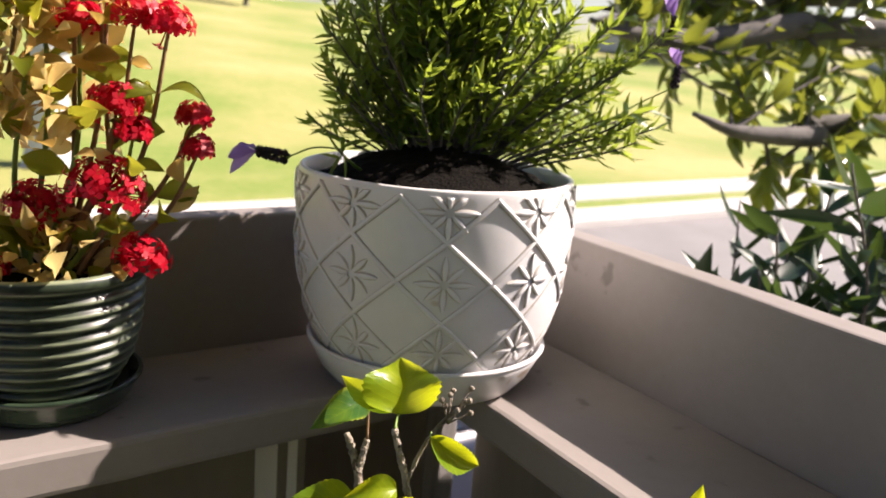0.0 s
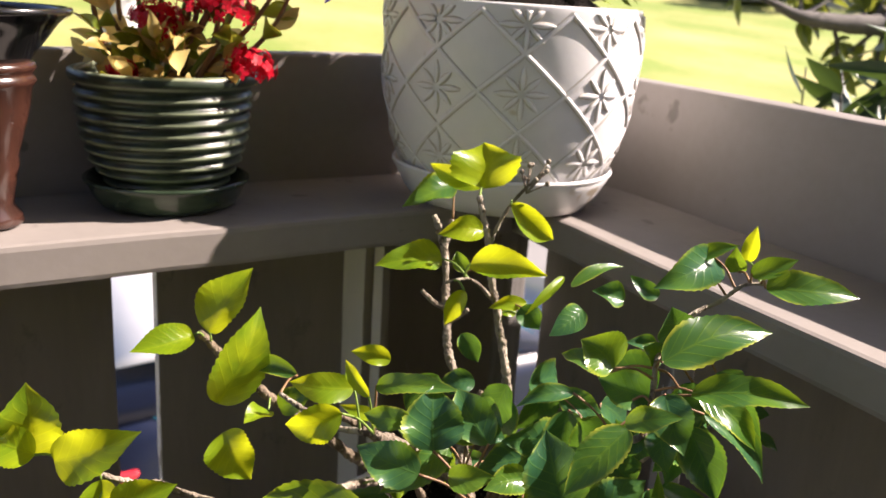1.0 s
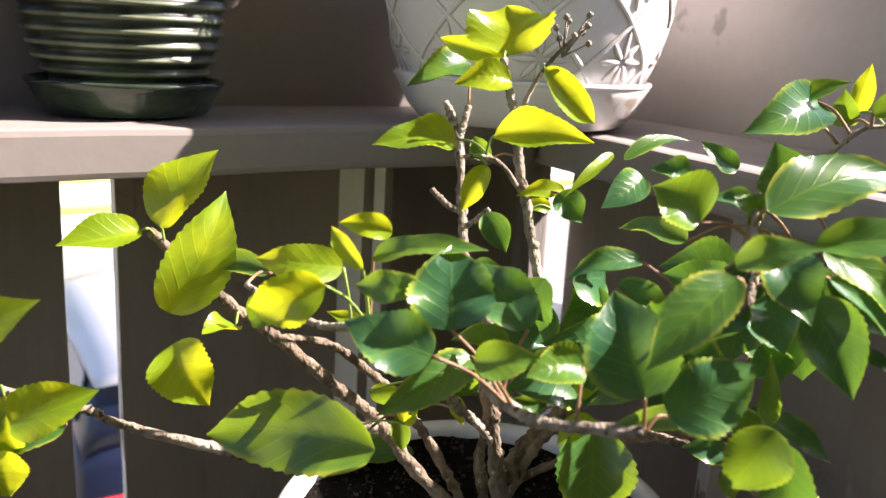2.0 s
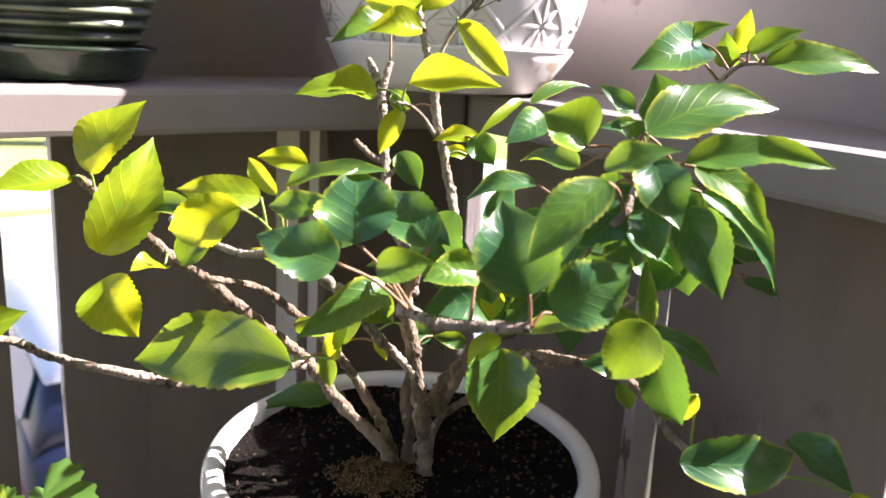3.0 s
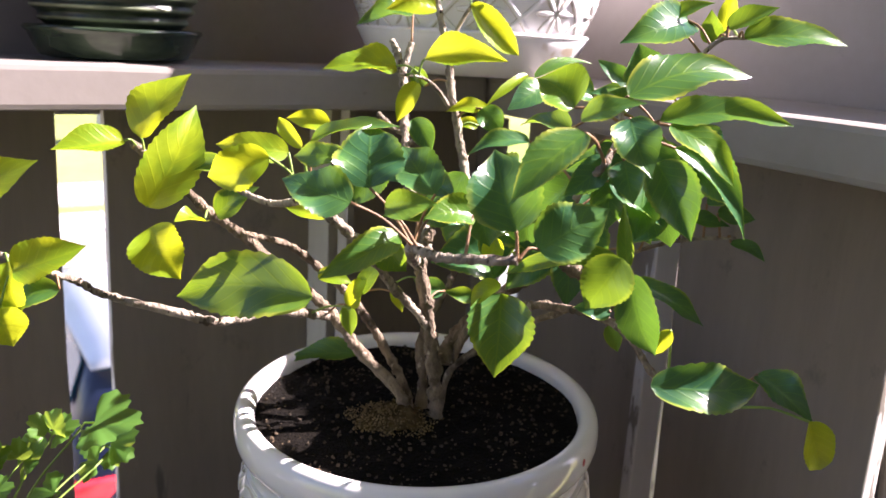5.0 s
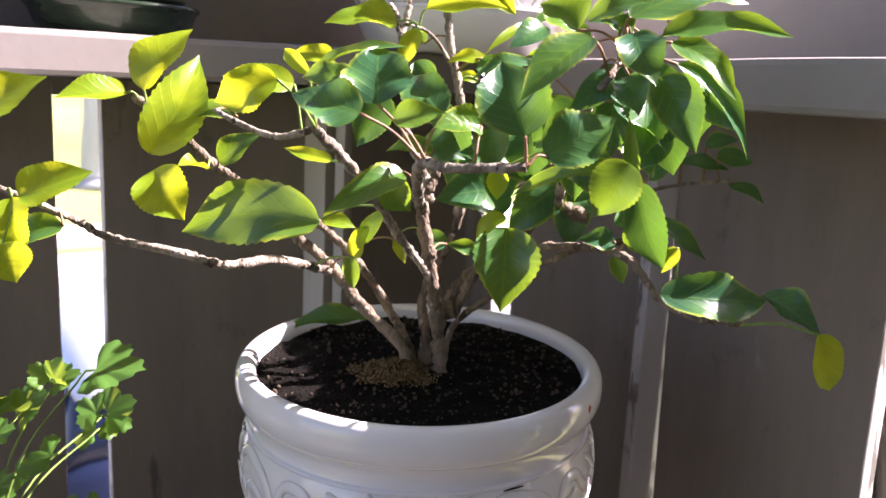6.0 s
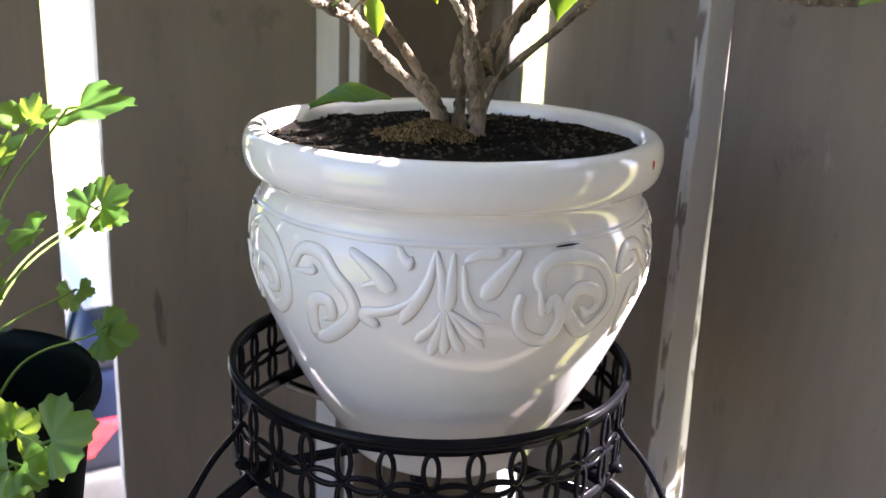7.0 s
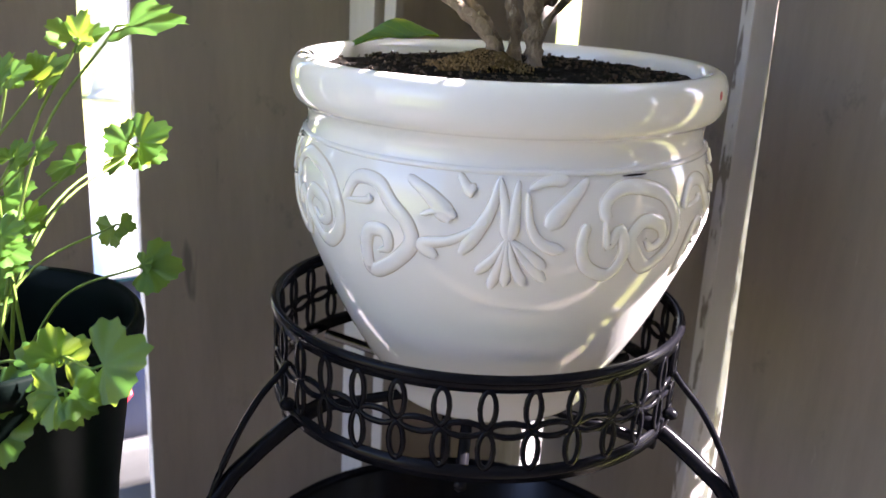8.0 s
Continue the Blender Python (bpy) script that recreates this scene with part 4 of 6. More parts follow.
shoot((0.054, 0.630, 0.762, 0.0040), (0.102, 0.600, 0.813, 0.0037), (0.144, 0.560, 0.850, 0.0034), (0.181, 0.530, 0.867, 0.0031), (0.203, 0.500, 0.867, 0.0028))  # right low limb
shoot((0.027, 0.600, 0.874, 0.0050), (0.030, 0.530, 0.890, 0.0046), (0.034, 0.460, 0.915, 0.0042), (0.042, 0.412, 0.929, 0.0038), (0.060, 0.400, 0.928, 0.0035), (0.102, 0.392, 0.931, 0.0032))  # cross shoot
shoot((-0.036, 0.470, 0.942, 0.0045), (-0.022, 0.500, 0.921, 0.0044), (-0.005, 0.530, 0.894, 0.0043), (0.010, 0.560, 0.860, 0.0041), (0.024, 0.590, 0.833, 0.0040), (0.038, 0.601, 0.812, 0.0042))  # cross riser
shoot((0.137, 0.580, 0.881, 0.0040), (0.135, 0.520, 0.926, 0.0037), (0.141, 0.450, 0.967, 0.0034), (0.150, 0.430, 0.984, 0.0024), (0.158, 0.450, 0.994, 0.0020))  # right riser
shoot((0.180, 0.560, 0.891, 0.0022), (0.200, 0.580, 0.898, 0.0020), (0.240, 0.600, 0.905, 0.0017), (0.278, 0.600, 0.909, 0.0015))  # right far twig
shoot((0.159, 0.460, 0.994, 0.0026), (0.169, 0.500, 1.025, 0.0024), (0.196, 0.530, 1.037, 0.0022), (0.215, 0.540, 1.044, 0.0019), (0.233, 0.540, 1.060, 0.0017), (0.256, 0.540, 1.062, 0.0015))  # top right twig
shoot((-0.116, 0.505, 0.950, 0.0020), (-0.099, 0.500, 0.943, 0.0025), (-0.072, 0.490, 0.935, 0.0027), (-0.050, 0.480, 0.938, 0.0030), (-0.036, 0.470, 0.943, 0.0030))  # left small
random.seed(77)
hib_leaf((-0.202, 0.588, 0.960), (-0.173, 0.623, 1.011), 0.045, (-0.35, -0.85, 0.40), HIB_YELLOW)
hib_leaf((-0.215, 0.585, 0.957), (-0.257, 0.550, 0.952), 0.029, (0.00, -0.75, 0.66), HIB_YELLOW)
hib_leaf((-0.182, 0.550, 0.912), (-0.154, 0.582, 0.990), 0.042, (0.25, -0.95, 0.15), HIB_YELLOW)
hib_leaf((-0.166, 0.517, 0.904), (-0.140, 0.508, 0.869), 0.040, (0.10, -0.95, 0.30), HIB_YELLOW)
hib_leaf((-0.142, 0.565, 0.901), (-0.153, 0.531, 0.907), 0.020, (0.00, -0.60, 0.80), HIB_YELLOW)
hib_leaf((-0.114, 0.552, 0.944), (-0.165, 0.577, 0.936), 0.016, (0.00, -0.80, 0.60), HIB_MID)
hib_leaf((-0.131, 0.560, 0.908), (-0.097, 0.560, 0.932), 0.022, (-0.10, -0.95, 0.30), HIB_MID)
hib_leaf((-0.152, 0.585, 0.942), (-0.173, 0.585, 0.944), 0.008, (0.00, -0.60, 0.80), HIB_YELLOW)
hib_leaf((-0.054, 0.438, 0.974), (-0.096, 0.441, 0.959), 0.027, (0.10, -0.93, 0.30), HIB_YELLOW)
hib_leaf((-0.054, 0.484, 0.971), (-0.102, 0.479, 0.974), 0.023, (0.05, -0.80, 0.60), HIB_YELLOW)
hib_leaf((-0.039, 0.459, 0.978), (-0.061, 0.484, 0.994), 0.010, (-0.20, -0.90, 0.40), HIB_YELLOW)
hib_leaf((-0.030, 0.503, 0.988), (-0.061, 0.504, 0.992), 0.015, (0.10, -0.85, 0.50), HIB_YELLOW)
hib_leaf((-0.035, 0.469, 0.983), (0.025, 0.441, 1.000), 0.020, (0.00, -0.60, 0.80), HIB_MID)
hib_leaf((0.005, 0.398, 0.957), (-0.039, 0.410, 0.967), 0.029, (0.00, -0.85, 0.52), HIB)
hib_leaf((-0.005, 0.428, 0.979), (-0.039, 0.438, 0.976), 0.017, (0.00, -0.80, 0.60), HIB_MID)
hib_leaf((0.012, 0.421, 0.962), (0.008, 0.449, 0.997), 0.041, (0.00, -0.90, 0.42), HIB)
hib_leaf((0.049, 0.448, 0.956), (0.023, 0.483, 0.980), 0.029, (0.10, -0.92, 0.38), HIB)
hib_leaf((0.024, 0.403, 0.954), (0.055, 0.401, 0.959), 0.018, (0.00, -0.82, 0.57), HIB_MID)
hib_leaf((0.075, 0.414, 0.952), (0.048, 0.397, 0.951), 0.020, (0.00, -0.90, 0.43), HIB_MID)
hib_leaf((0.100, 0.389, 0.949), (0.085, 0.411, 0.991), 0.041, (-0.05, -0.95, 0.30), HIB)
hib_leaf((0.134, 0.396, 1.005), (0.096, 0.371, 0.969), 0.025, (-0.35, -0.75, 0.55), HIB_MID)
hib_leaf((0.163, 0.438, 1.011), (0.175, 0.413, 0.981), 0.028, (0.05, -0.97, 0.20), HIB)
hib_leaf((0.181, 0.443, 1.010), (0.257, 0.437, 1.012), 0.023, (0.00, -0.55, 0.83), HIB_MID)
hib_leaf((0.189, 0.452, 1.007), (0.229, 0.441, 0.974), 0.022, (0.35, -0.75, 0.55), HIB_MID)
hib_leaf((0.193, 0.449, 0.994), (0.247, 0.462, 0.937), 0.019, (0.45, -0.75, 0.45), HIB)
hib_leaf((0.182, 0.444, 0.985), (0.204, 0.425, 0.942), 0.030, (-0.10, -0.98, 0.15), HIB)
hib_leaf((0.162, 0.438, 0.986), (0.167, 0.419, 0.963), 0.021, (-0.20, -0.95, 0.10), HIB)
hib_leaf((0.152, 0.440, 0.986), (0.127, 0.434, 0.963), 0.018, (-0.15, -0.93, 0.33), HIB)
hib_leaf((0.114, 0.399, 0.937), (0.153, 0.412, 0.961), 0.034, (-0.10, -0.95, 0.25), HIB)
hib_leaf((0.161, 0.414, 0.931), (0.096, 0.449, 0.907), 0.016, (-0.10, -0.60, 0.80), HIB_MID)
hib_leaf((0.161, 0.396, 0.936), (0.143, 0.398, 0.904), 0.029, (-0.10, -0.95, 0.25), HIB_MID)
hib_leaf((0.170, 0.436, 0.921), (0.162, 0.423, 0.962), 0.010, (-0.40, -0.90, 0.10), HIB_MID)
hib_leaf((0.168, 0.408, 0.924), (0.191, 0.421, 0.870), 0.024, (-0.20, -0.93, 0.30), HIB)
hib_leaf((0.186, 0.401, 0.859), (0.262, 0.433, 0.853), 0.029, (-0.10, -0.90, 0.42), HIB)
hib_leaf((0.264, 0.457, 0.850), (0.293, 0.427, 0.831), 0.024, (0.40, -0.85, 0.30), HIB)
hib_leaf((0.289, 0.425, 0.834), (0.312, 0.452, 0.789), 0.022, (0.40, -0.90, 0.00), HIB_YELLOW)
hib_leaf((0.191, 0.530, 0.887), (0.244, 0.530, 0.856), 0.019, (0.35, -0.60, 0.70), HIB)
hib_leaf((0.214, 0.565, 1.072), (0.164, 0.530, 1.055), 0.032, (-0.10, -0.85, 0.50), HIB)
hib_leaf((0.197, 0.560, 1.070), (0.230, 0.560, 1.085), 0.012, (0.00, -0.75, 0.65), HIB_MID)
hib_leaf((0.238, 0.579, 1.058), (0.231, 0.573, 1.081), 0.016, (-0.30, -0.90, 0.30), HIB_MID)
hib_leaf((0.245, 0.585, 1.066), (0.248, 0.583, 1.096), 0.013, (-0.20, -0.95, 0.10), HIB_YELLOW)
hib_leaf((0.236, 0.540, 1.068), (0.269, 0.540, 1.083), 0.016, (-0.20, -0.80, 0.55), HIB_MID)
hib_leaf((0.245, 0.530, 1.062), (0.314, 0.530, 1.060), 0.028, (0.00, -0.62, 0.78), HIB_MID)
hib_leaf((0.178, 0.500, 1.031), (0.171, 0.491, 1.054), 0.032, (-0.10, -0.65, 0.75), HIB)
hib_leaf((0.164, 0.466, 1.022), (0.247, 0.501, 1.039), 0.034, (-0.10, -0.65, 0.75), HIB_MID)
hib_leaf((0.132, 0.469, 1.013), (0.108, 0.476, 1.030), 0.035, (-0.10, -0.70, 0.70), HIB_MID)
hib_leaf((0.116, 0.562, 1.021), (0.090, 0.541, 1.004), 0.021, (-0.10, -0.85, 0.50), HIB)
hib_leaf((0.133, 0.496, 0.997), (0.099, 0.531, 0.996), 0.020, (0.00, -0.70, 0.70), HIB_MID)
hib_leaf((0.106, 0.472, 0.990), (0.066, 0.462, 0.980), 0.014, (0.00, -0.75, 0.65), HIB)
hib_leaf((0.069, 0.620, 0.997), (0.087, 0.620, 0.977), 0.021, (0.00, -0.95, 0.30), HIB)
hib_leaf((0.130, 0.387, 1.013), (0.162, 0.379, 1.025), 0.016, (0.00, -0.70, 0.70), HIB_MID)
hib_leaf((0.167, 0.500, 1.016), (0.143, 0.500, 1.021), 0.014, (0.00, -0.75, 0.65), HIB)
hib_leaf((0.169, 0.490, 1.013), (0.153, 0.490, 1.025), 0.019, (0.00, -0.80, 0.60), HIB_MID)
hib_leaf((0.026, 0.686, 1.086), (0.023, 0.721, 1.123), 0.063, (0.00, -0.85, 0.52), HIB_YELLOW)
hib_leaf((0.025, 0.703, 1.083), (-0.029, 0.737, 1.096), 0.021, (0.00, -0.80, 0.60), HIB_YELLOW)
hib_leaf((-0.004, 0.737, 1.077), (-0.050, 0.703, 1.059), 0.030, (-0.10, -0.80, 0.55), HIB_MID)
hib_leaf((0.031, 0.589, 1.072), (-0.005, 0.576, 1.070), 0.021, (0.05, -0.85, 0.50), HIB_YELLOW)
hib_leaf((0.053, 0.662, 1.079), (0.097, 0.697, 1.039), 0.023, (0.20, -0.90, 0.35), HIB_YELLOW)
hib_leaf((0.022, 0.615, 1.034), (0.087, 0.594, 1.037), 0.027, (0.00, -0.75, 0.66), HIB_YELLOW)
hib_leaf((-0.006, 0.652, 1.026), (-0.064, 0.629, 1.021), 0.030, (0.00, -0.80, 0.60), HIB_YELLOW)
hib_leaf((0.019, 0.596, 1.016), (0.004, 0.592, 0.985), 0.016, (-0.20, -0.95, 0.20), HIB_YELLOW)
hib_leaf((0.017, 0.669, 1.009), (0.006, 0.680, 1.026), 0.015, (0.00, -0.95, 0.30), HIB_MID)
hib_leaf((0.104, 0.627, 1.026), (0.072, 0.592, 1.001), 0.009, (-0.10, -0.85, 0.50), HIB_YELLOW)
hib_leaf((0.109, 0.605, 1.025), (0.157, 0.636, 1.039), 0.011, (0.00, -0.75, 0.65), HIB_MID)
hib_leaf((0.182, 0.600, 1.024), (0.156, 0.600, 1.041), 0.015, (-0.10, -0.90, 0.40), HIB)
hib_leaf((0.157, 0.620, 1.011), (0.129, 0.620, 1.018), 0.022, (-0.10, -0.80, 0.60), HIB)
hib_leaf((0.074, 0.629, 0.997), (0.040, 0.621, 0.993), 0.013, (0.00, -0.80, 0.60), HIB_YELLOW)
hib_leaf((0.066, 0.650, 0.980), (0.045, 0.650, 0.982), 0.011, (0.00, -0.90, 0.40), HIB_YELLOW)
hib_leaf((0.019, 0.517, 0.912), (-0.032, 0.482, 0.885), 0.026, (-0.20, -0.85, 0.50), HIB_MID)
hib_leaf((0.007, 0.530, 0.904), (0.024, 0.530, 0.881), 0.025, (-0.10, -0.95, 0.30), HIB_MID)
hib_leaf((-0.047, 0.550, 0.869), (-0.020, 0.550, 0.863), 0.014, (0.10, -0.85, 0.50), HIB_YELLOW)
hib_leaf((-0.026, 0.580, 0.833), (-0.013, 0.580, 0.863), 0.016, (-0.30, -0.90, 0.30), HIB_YELLOW)
hib_leaf((-0.019, 0.580, 0.846), (0.002, 0.580, 0.877), 0.015, (-0.30, -0.90, 0.30), HIB_MID)
hib_leaf((-0.033, 0.600, 0.829), (-0.029, 0.600, 0.801), 0.014, (0.00, -0.95, 0.30), HIB_MID)
hib_leaf((0.095, 0.506, 0.877), (0.094, 0.493, 0.818), 0.045, (-0.05, -0.99, 0.00), HIB_MID)
hib_leaf((0.094, 0.500, 0.886), (0.073, 0.500, 0.867), 0.015, (-0.40, -0.75, 0.50), HIB_YELLOW)
hib_leaf((0.088, 0.500, 0.919), (0.087, 0.500, 0.897), 0.015, (-0.20, -0.95, 0.10), HIB_YELLOW)
hib_leaf((0.080, 0.450, 0.950), (0.085, 0.450, 0.924), 0.023, (0.00, -0.98, 0.10), HIB)
hib_leaf((0.041, 0.500, 0.930), (0.007, 0.500, 0.928), 0.014, (0.00, -0.85, 0.50), HIB_MID)
hib_leaf((0.020, 0.560, 0.991), (0.036, 0.560, 0.967), 0.018, (0.00, -0.90, 0.40), HIB)
hib_leaf((-0.040, 0.550, 0.914), (-0.077, 0.550, 0.922), 0.012, (0.00, -0.70, 0.70), HIB_YELLOW)
hib_leaf((-0.030, 0.700, 0.747), (-0.115, 0.700, 0.735), 0.027, (0.00, -0.25, 0.97), HIB_MID)
hib_leaf((0.006, 0.600, 0.850), (0.014, 0.600, 0.826), 0.011, (-0.10, -0.95, 0.20), HIB_YELLOW)
hib_leaf((0.047, 0.620, 0.841), (0.020, 0.620, 0.849), 0.017, (0.00, -0.90, 0.40), HIB)
hib_leaf((0.074, 0.620, 0.836), (0.047, 0.620, 0.841), 0.013, (0.00, -0.85, 0.50), HIB_MID)
hib_leaf((0.172, 0.500, 0.871), (0.146, 0.500, 0.873), 0.016, (0.00, -0.85, 0.50), HIB)
hib_leaf((0.180, 0.500, 0.869), (0.198, 0.500, 0.885), 0.019, (-0.10, -0.90, 0.40), HIB_MID)
hib_leaf((0.171, 0.500, 0.861), (0.180, 0.500, 0.842), 0.012, (0.00, -0.95, 0.20), HIB_MID)
hib_leaf((0.177, 0.510, 0.895), (0.185, 0.510, 0.880), 0.019, (0.00, -0.95, 0.20), HIB)
hib_leaf((0.202, 0.440, 0.881), (0.193, 0.440, 0.864), 0.010, (-0.30, -0.90, 0.20), HIB_YELLOW)
hib_leaf((0.205, 0.570, 0.910), (0.227, 0.570, 0.926), 0.013, (0.00, -0.80, 0.60), HIB)
hib_leaf((0.233, 0.600, 0.922), (0.273, 0.600, 0.919), 0.013, (0.00, -0.70, 0.70), HIB)
hib_leaf((0.252, 0.600, 0.935), (0.277, 0.600, 0.942), 0.014, (0.00, -0.75, 0.65), HIB)
hib_leaf((0.261, 0.600, 0.928), (0.291, 0.600, 0.925), 0.017, (0.00, -0.80, 0.60), HIB)
hib_leaf((0.274, 0.600, 0.905), (0.303, 0.600, 0.891), 0.011, (0.20, -0.80, 0.55), HIB)
hib_leaf((-0.026, 0.440, 0.885), (-0.130, 0.475, 0.867), 0.043, (-0.05, -0.85, 0.50), HIB_MID)
hib_leaf((-0.240, 0.395, 0.941), (-0.179, 0.395, 0.970), 0.034, (0.05, -0.85, 0.50), HIB_YELLOW)
hib_leaf((-0.293, 0.460, 0.902), (-0.296, 0.460, 0.962), 0.053, (0.10, -0.93, 0.35), HIB_YELLOW)
hib_leaf((-0.287, 0.450, 0.909), (-0.328, 0.450, 0.919), 0.029, (0.00, -0.80, 0.60), HIB_YELLOW)
hib_leaf((-0.211, 0.415, 0.895), (-0.169, 0.427, 0.912), 0.029, (0.05, -0.80, 0.60), HIB_YELLOW)
hib_leaf((-0.242, 0.460, 0.887), (-0.235, 0.460, 0.850), 0.029, (0.10, -0.90, 0.40), HIB_YELLOW)
hib_leaf((-0.212, 0.470, 0.867), (-0.269, 0.470, 0.843), 0.025, (0.00, -0.75, 0.65), HIB_MID)
hib_leaf((-0.244, 0.450, 0.857), (-0.236, 0.450, 0.830), 0.036, (0.10, -0.90, 0.40), HIB_YELLOW)


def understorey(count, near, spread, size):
    """Leaves behind the outer ones, in the dark tone that holds the shade."""
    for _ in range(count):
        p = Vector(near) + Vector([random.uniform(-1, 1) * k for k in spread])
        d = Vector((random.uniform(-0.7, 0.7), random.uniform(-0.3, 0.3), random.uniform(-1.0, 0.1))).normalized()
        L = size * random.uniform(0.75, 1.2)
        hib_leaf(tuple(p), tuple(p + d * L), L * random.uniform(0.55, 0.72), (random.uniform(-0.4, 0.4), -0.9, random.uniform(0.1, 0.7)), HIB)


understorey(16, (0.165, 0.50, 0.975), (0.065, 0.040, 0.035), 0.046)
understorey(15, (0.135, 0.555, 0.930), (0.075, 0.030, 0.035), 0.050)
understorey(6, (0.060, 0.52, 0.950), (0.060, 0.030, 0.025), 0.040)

bm = bmesh.new()
soil_disc(bm, 0.030, 0.0, 48, 0.007)
for v in bm.verts:
    reach = 1 + 0.35 * noise.noise(Vector((v.co.x * 55, v.co.y * 55, 5.0)))
    v.co = Vector((0.010 + v.co.x * 1.15 * reach, 0.592 + v.co.y * 0.85 * reach, 0.7310 + 1.7 * v.co.z))
part("root_crust", bm, CRUST, hibiscus, "dark crusted soil round the stem's foot")
bm = bmesh.new()
for _ in range(1100):
    a = random.uniform(0, 6.28)
    q = 0.042 * random.random() ** 0.6 * (1 + 0.45 * noise.noise(Vector((2 * math.cos(a), 2 * math.sin(a), 4.0))))
    s = random.uniform(0.0003, 0.0010)
    res = bmesh.ops.create_icosphere(bm, subdivisions=1, radius=s, matrix=pose(0.010 + q * math.cos(a), 0.592 + 0.8 * q * math.sin(a), 0.7330 + 0.011 * max(0.0, 1 - q / 0.036) + random.uniform(-0.002, 0.002)))
    for v in res["verts"]:
        v.co += Vector([random.uniform(-0.5, 0.5) * s for _ in range(3)])
tagged(part("crust_crumb", bm, MOSS, hibiscus, "dry ochre crumbs round the stem's foot"), kind="stuff")
bm = bmesh.new()
blade(bm, (0.152, 0.41, 0.930), (0.157, 0.402, 0.908), 0.009, 20, 0.15, 0.5, 10, 3, 0.12, 0.4, facing=(-0.5, -0.7, 0.3))
part("leaf", bm, DRY, hibiscus, "withered brown leaf")
bm = bmesh.new()
for k in range(9):
    a = k * 2.4
    p = (0.072 + 0.012 * math.cos(a), 0.672 + 0.008 * math.sin(a), 1.098 + 0.0025 * k)
    bmesh.ops.create_icosphere(bm, subdivisions=1, radius=0.0028, matrix=pose(*p))
    tube(bm, [(0.066, 0.671, 1.088, 0.0008), (*p, 0.0007)], 5)
part("seed_head", bm, BARK, hibiscus, "spent dry flower stalks")

# ---- lavender in the lattice pot ----
lavender = thing("lavender_plant", pose(*LAT, SHELF_Z + 0.226), "bushy dark green lavender with a few violet flowers", "plant")
random.seed(11)
stems, needles = bmesh.new(), bmesh.new()


def sprig(bm_stem, bm_leaf, a, start, reach, height, bare, count, size, low=0.035):
    c, s = math.cos(a), math.sin(a)
    p0 = (c * start, s * start, -0.004, 0.0018)
    p1 = (c * (start + 0.25 * reach), s * (start + 0.25 * reach), 0.35 * height, 0.0015)
    p2 = (c * (start + 0.75 * reach), s * (start + 0.75 * reach), 0.75 * height, 0.0014)
    p3 = (c * (start + reach) + random.uniform(-0.015, 0.015), s * (start + reach) + random.uniform(-0.015, 0.015), height, 0.0008)
    line = smooth_line([p0, p1, p2, p3], 8)
    tube(bm_stem, line, 5)
    for k in range(count):
        t = bare + (1 - bare) * (k + random.random()) / count
        i = min(int(t * (len(line) - 1)), len(line) - 2)
        p = Vector(line[i][:3]).lerp(Vector(line[i + 1][:3]), t * (len(line) - 1) - i)
        if p.z < low:
            continue
        d = (Vector(line[i + 1][:3]) - Vector(line[i][:3])).normalized()
        side = d.cross(Vector([random.gauss(0, 1) for _ in range(3)])).normalized()
        way = (d * random.uniform(0.5, 1.3) + side).normalized()
        ln = size * random.uniform(0.7, 1.25)
        blade(bm_leaf, p, p + way * ln, ln * 0.21, random.uniform(-60, 60), random.uniform(-0.22, 0.12), 0.25, 4, 1)


for k in range(125):
    a = random.uniform(0, 2 * math.pi)
    q = random.random()
    near = math.cos(a + radians(53.5))
    reach = (random.uniform(0.0, 0.13) * (0.35 + 0.65 * q) + 0.03) * (1 - 0.45 * max(0.0, near))
    sprig(stems, needles, a, 0.016 * math.sqrt(q), reach, random.uniform(0.12, 0.27) * (1.15 - 0.35 * q), random.uniform(0.10, 0.22), 58, 0.025, 0.048)
for k in range(26):
    sprig(stems, needles, radians(random.uniform(-12, 55)), 0.04, random.uniform(0.12, 0.21), random.uniform(0.06, 0.20), 0.25, 34, 0.026)
for k in range(26):
    sprig(stems, needles, radians(random.uniform(-35, 75)), 0.025, random.uniform(0.04, 0.13), random.uniform(0.12, 0.26), 0.15, 52, 0.025, 0.04)
for k in range(16):
    sprig(stems, needles, radians(random.uniform(140, 230)), 0.03, random.uniform(0.05, 0.12), random.uniform(0.06, 0.14), 0.25, 30, 0.024)
tube(stems, smooth_line([(-0.02, -0.005, -0.01, 0.011), (-0.026, 0, 0.03, 0.009), (-0.03, 0.005, 0.08, 0.006), (-0.05, 0.01, 0.2, 0.002)], 5), 8, 0.1)
tube(stems, smooth_line([(0.03, -0.005, -0.01, 0.009), (0.045, 0, 0.03, 0.007), (0.05, 0.005, 0.08, 0.005), (0.07, 0.01, 0.2, 0.002)], 5), 8, 0.1)
tube(stems, smooth_line([(0.005, 0.01, -0.01, 0.009), (0.01, 0.012, 0.05, 0.007), (0.005, 0.0, 0.1, 0.005), (0.01, 0.01, 0.25, 0.002)], 5), 8, 0.1)
part("stem", stems, LIMB, lavender)
tagged(part("foliage", needles, LAV, lavender, "narrow dark green needles"), kind="stuff")


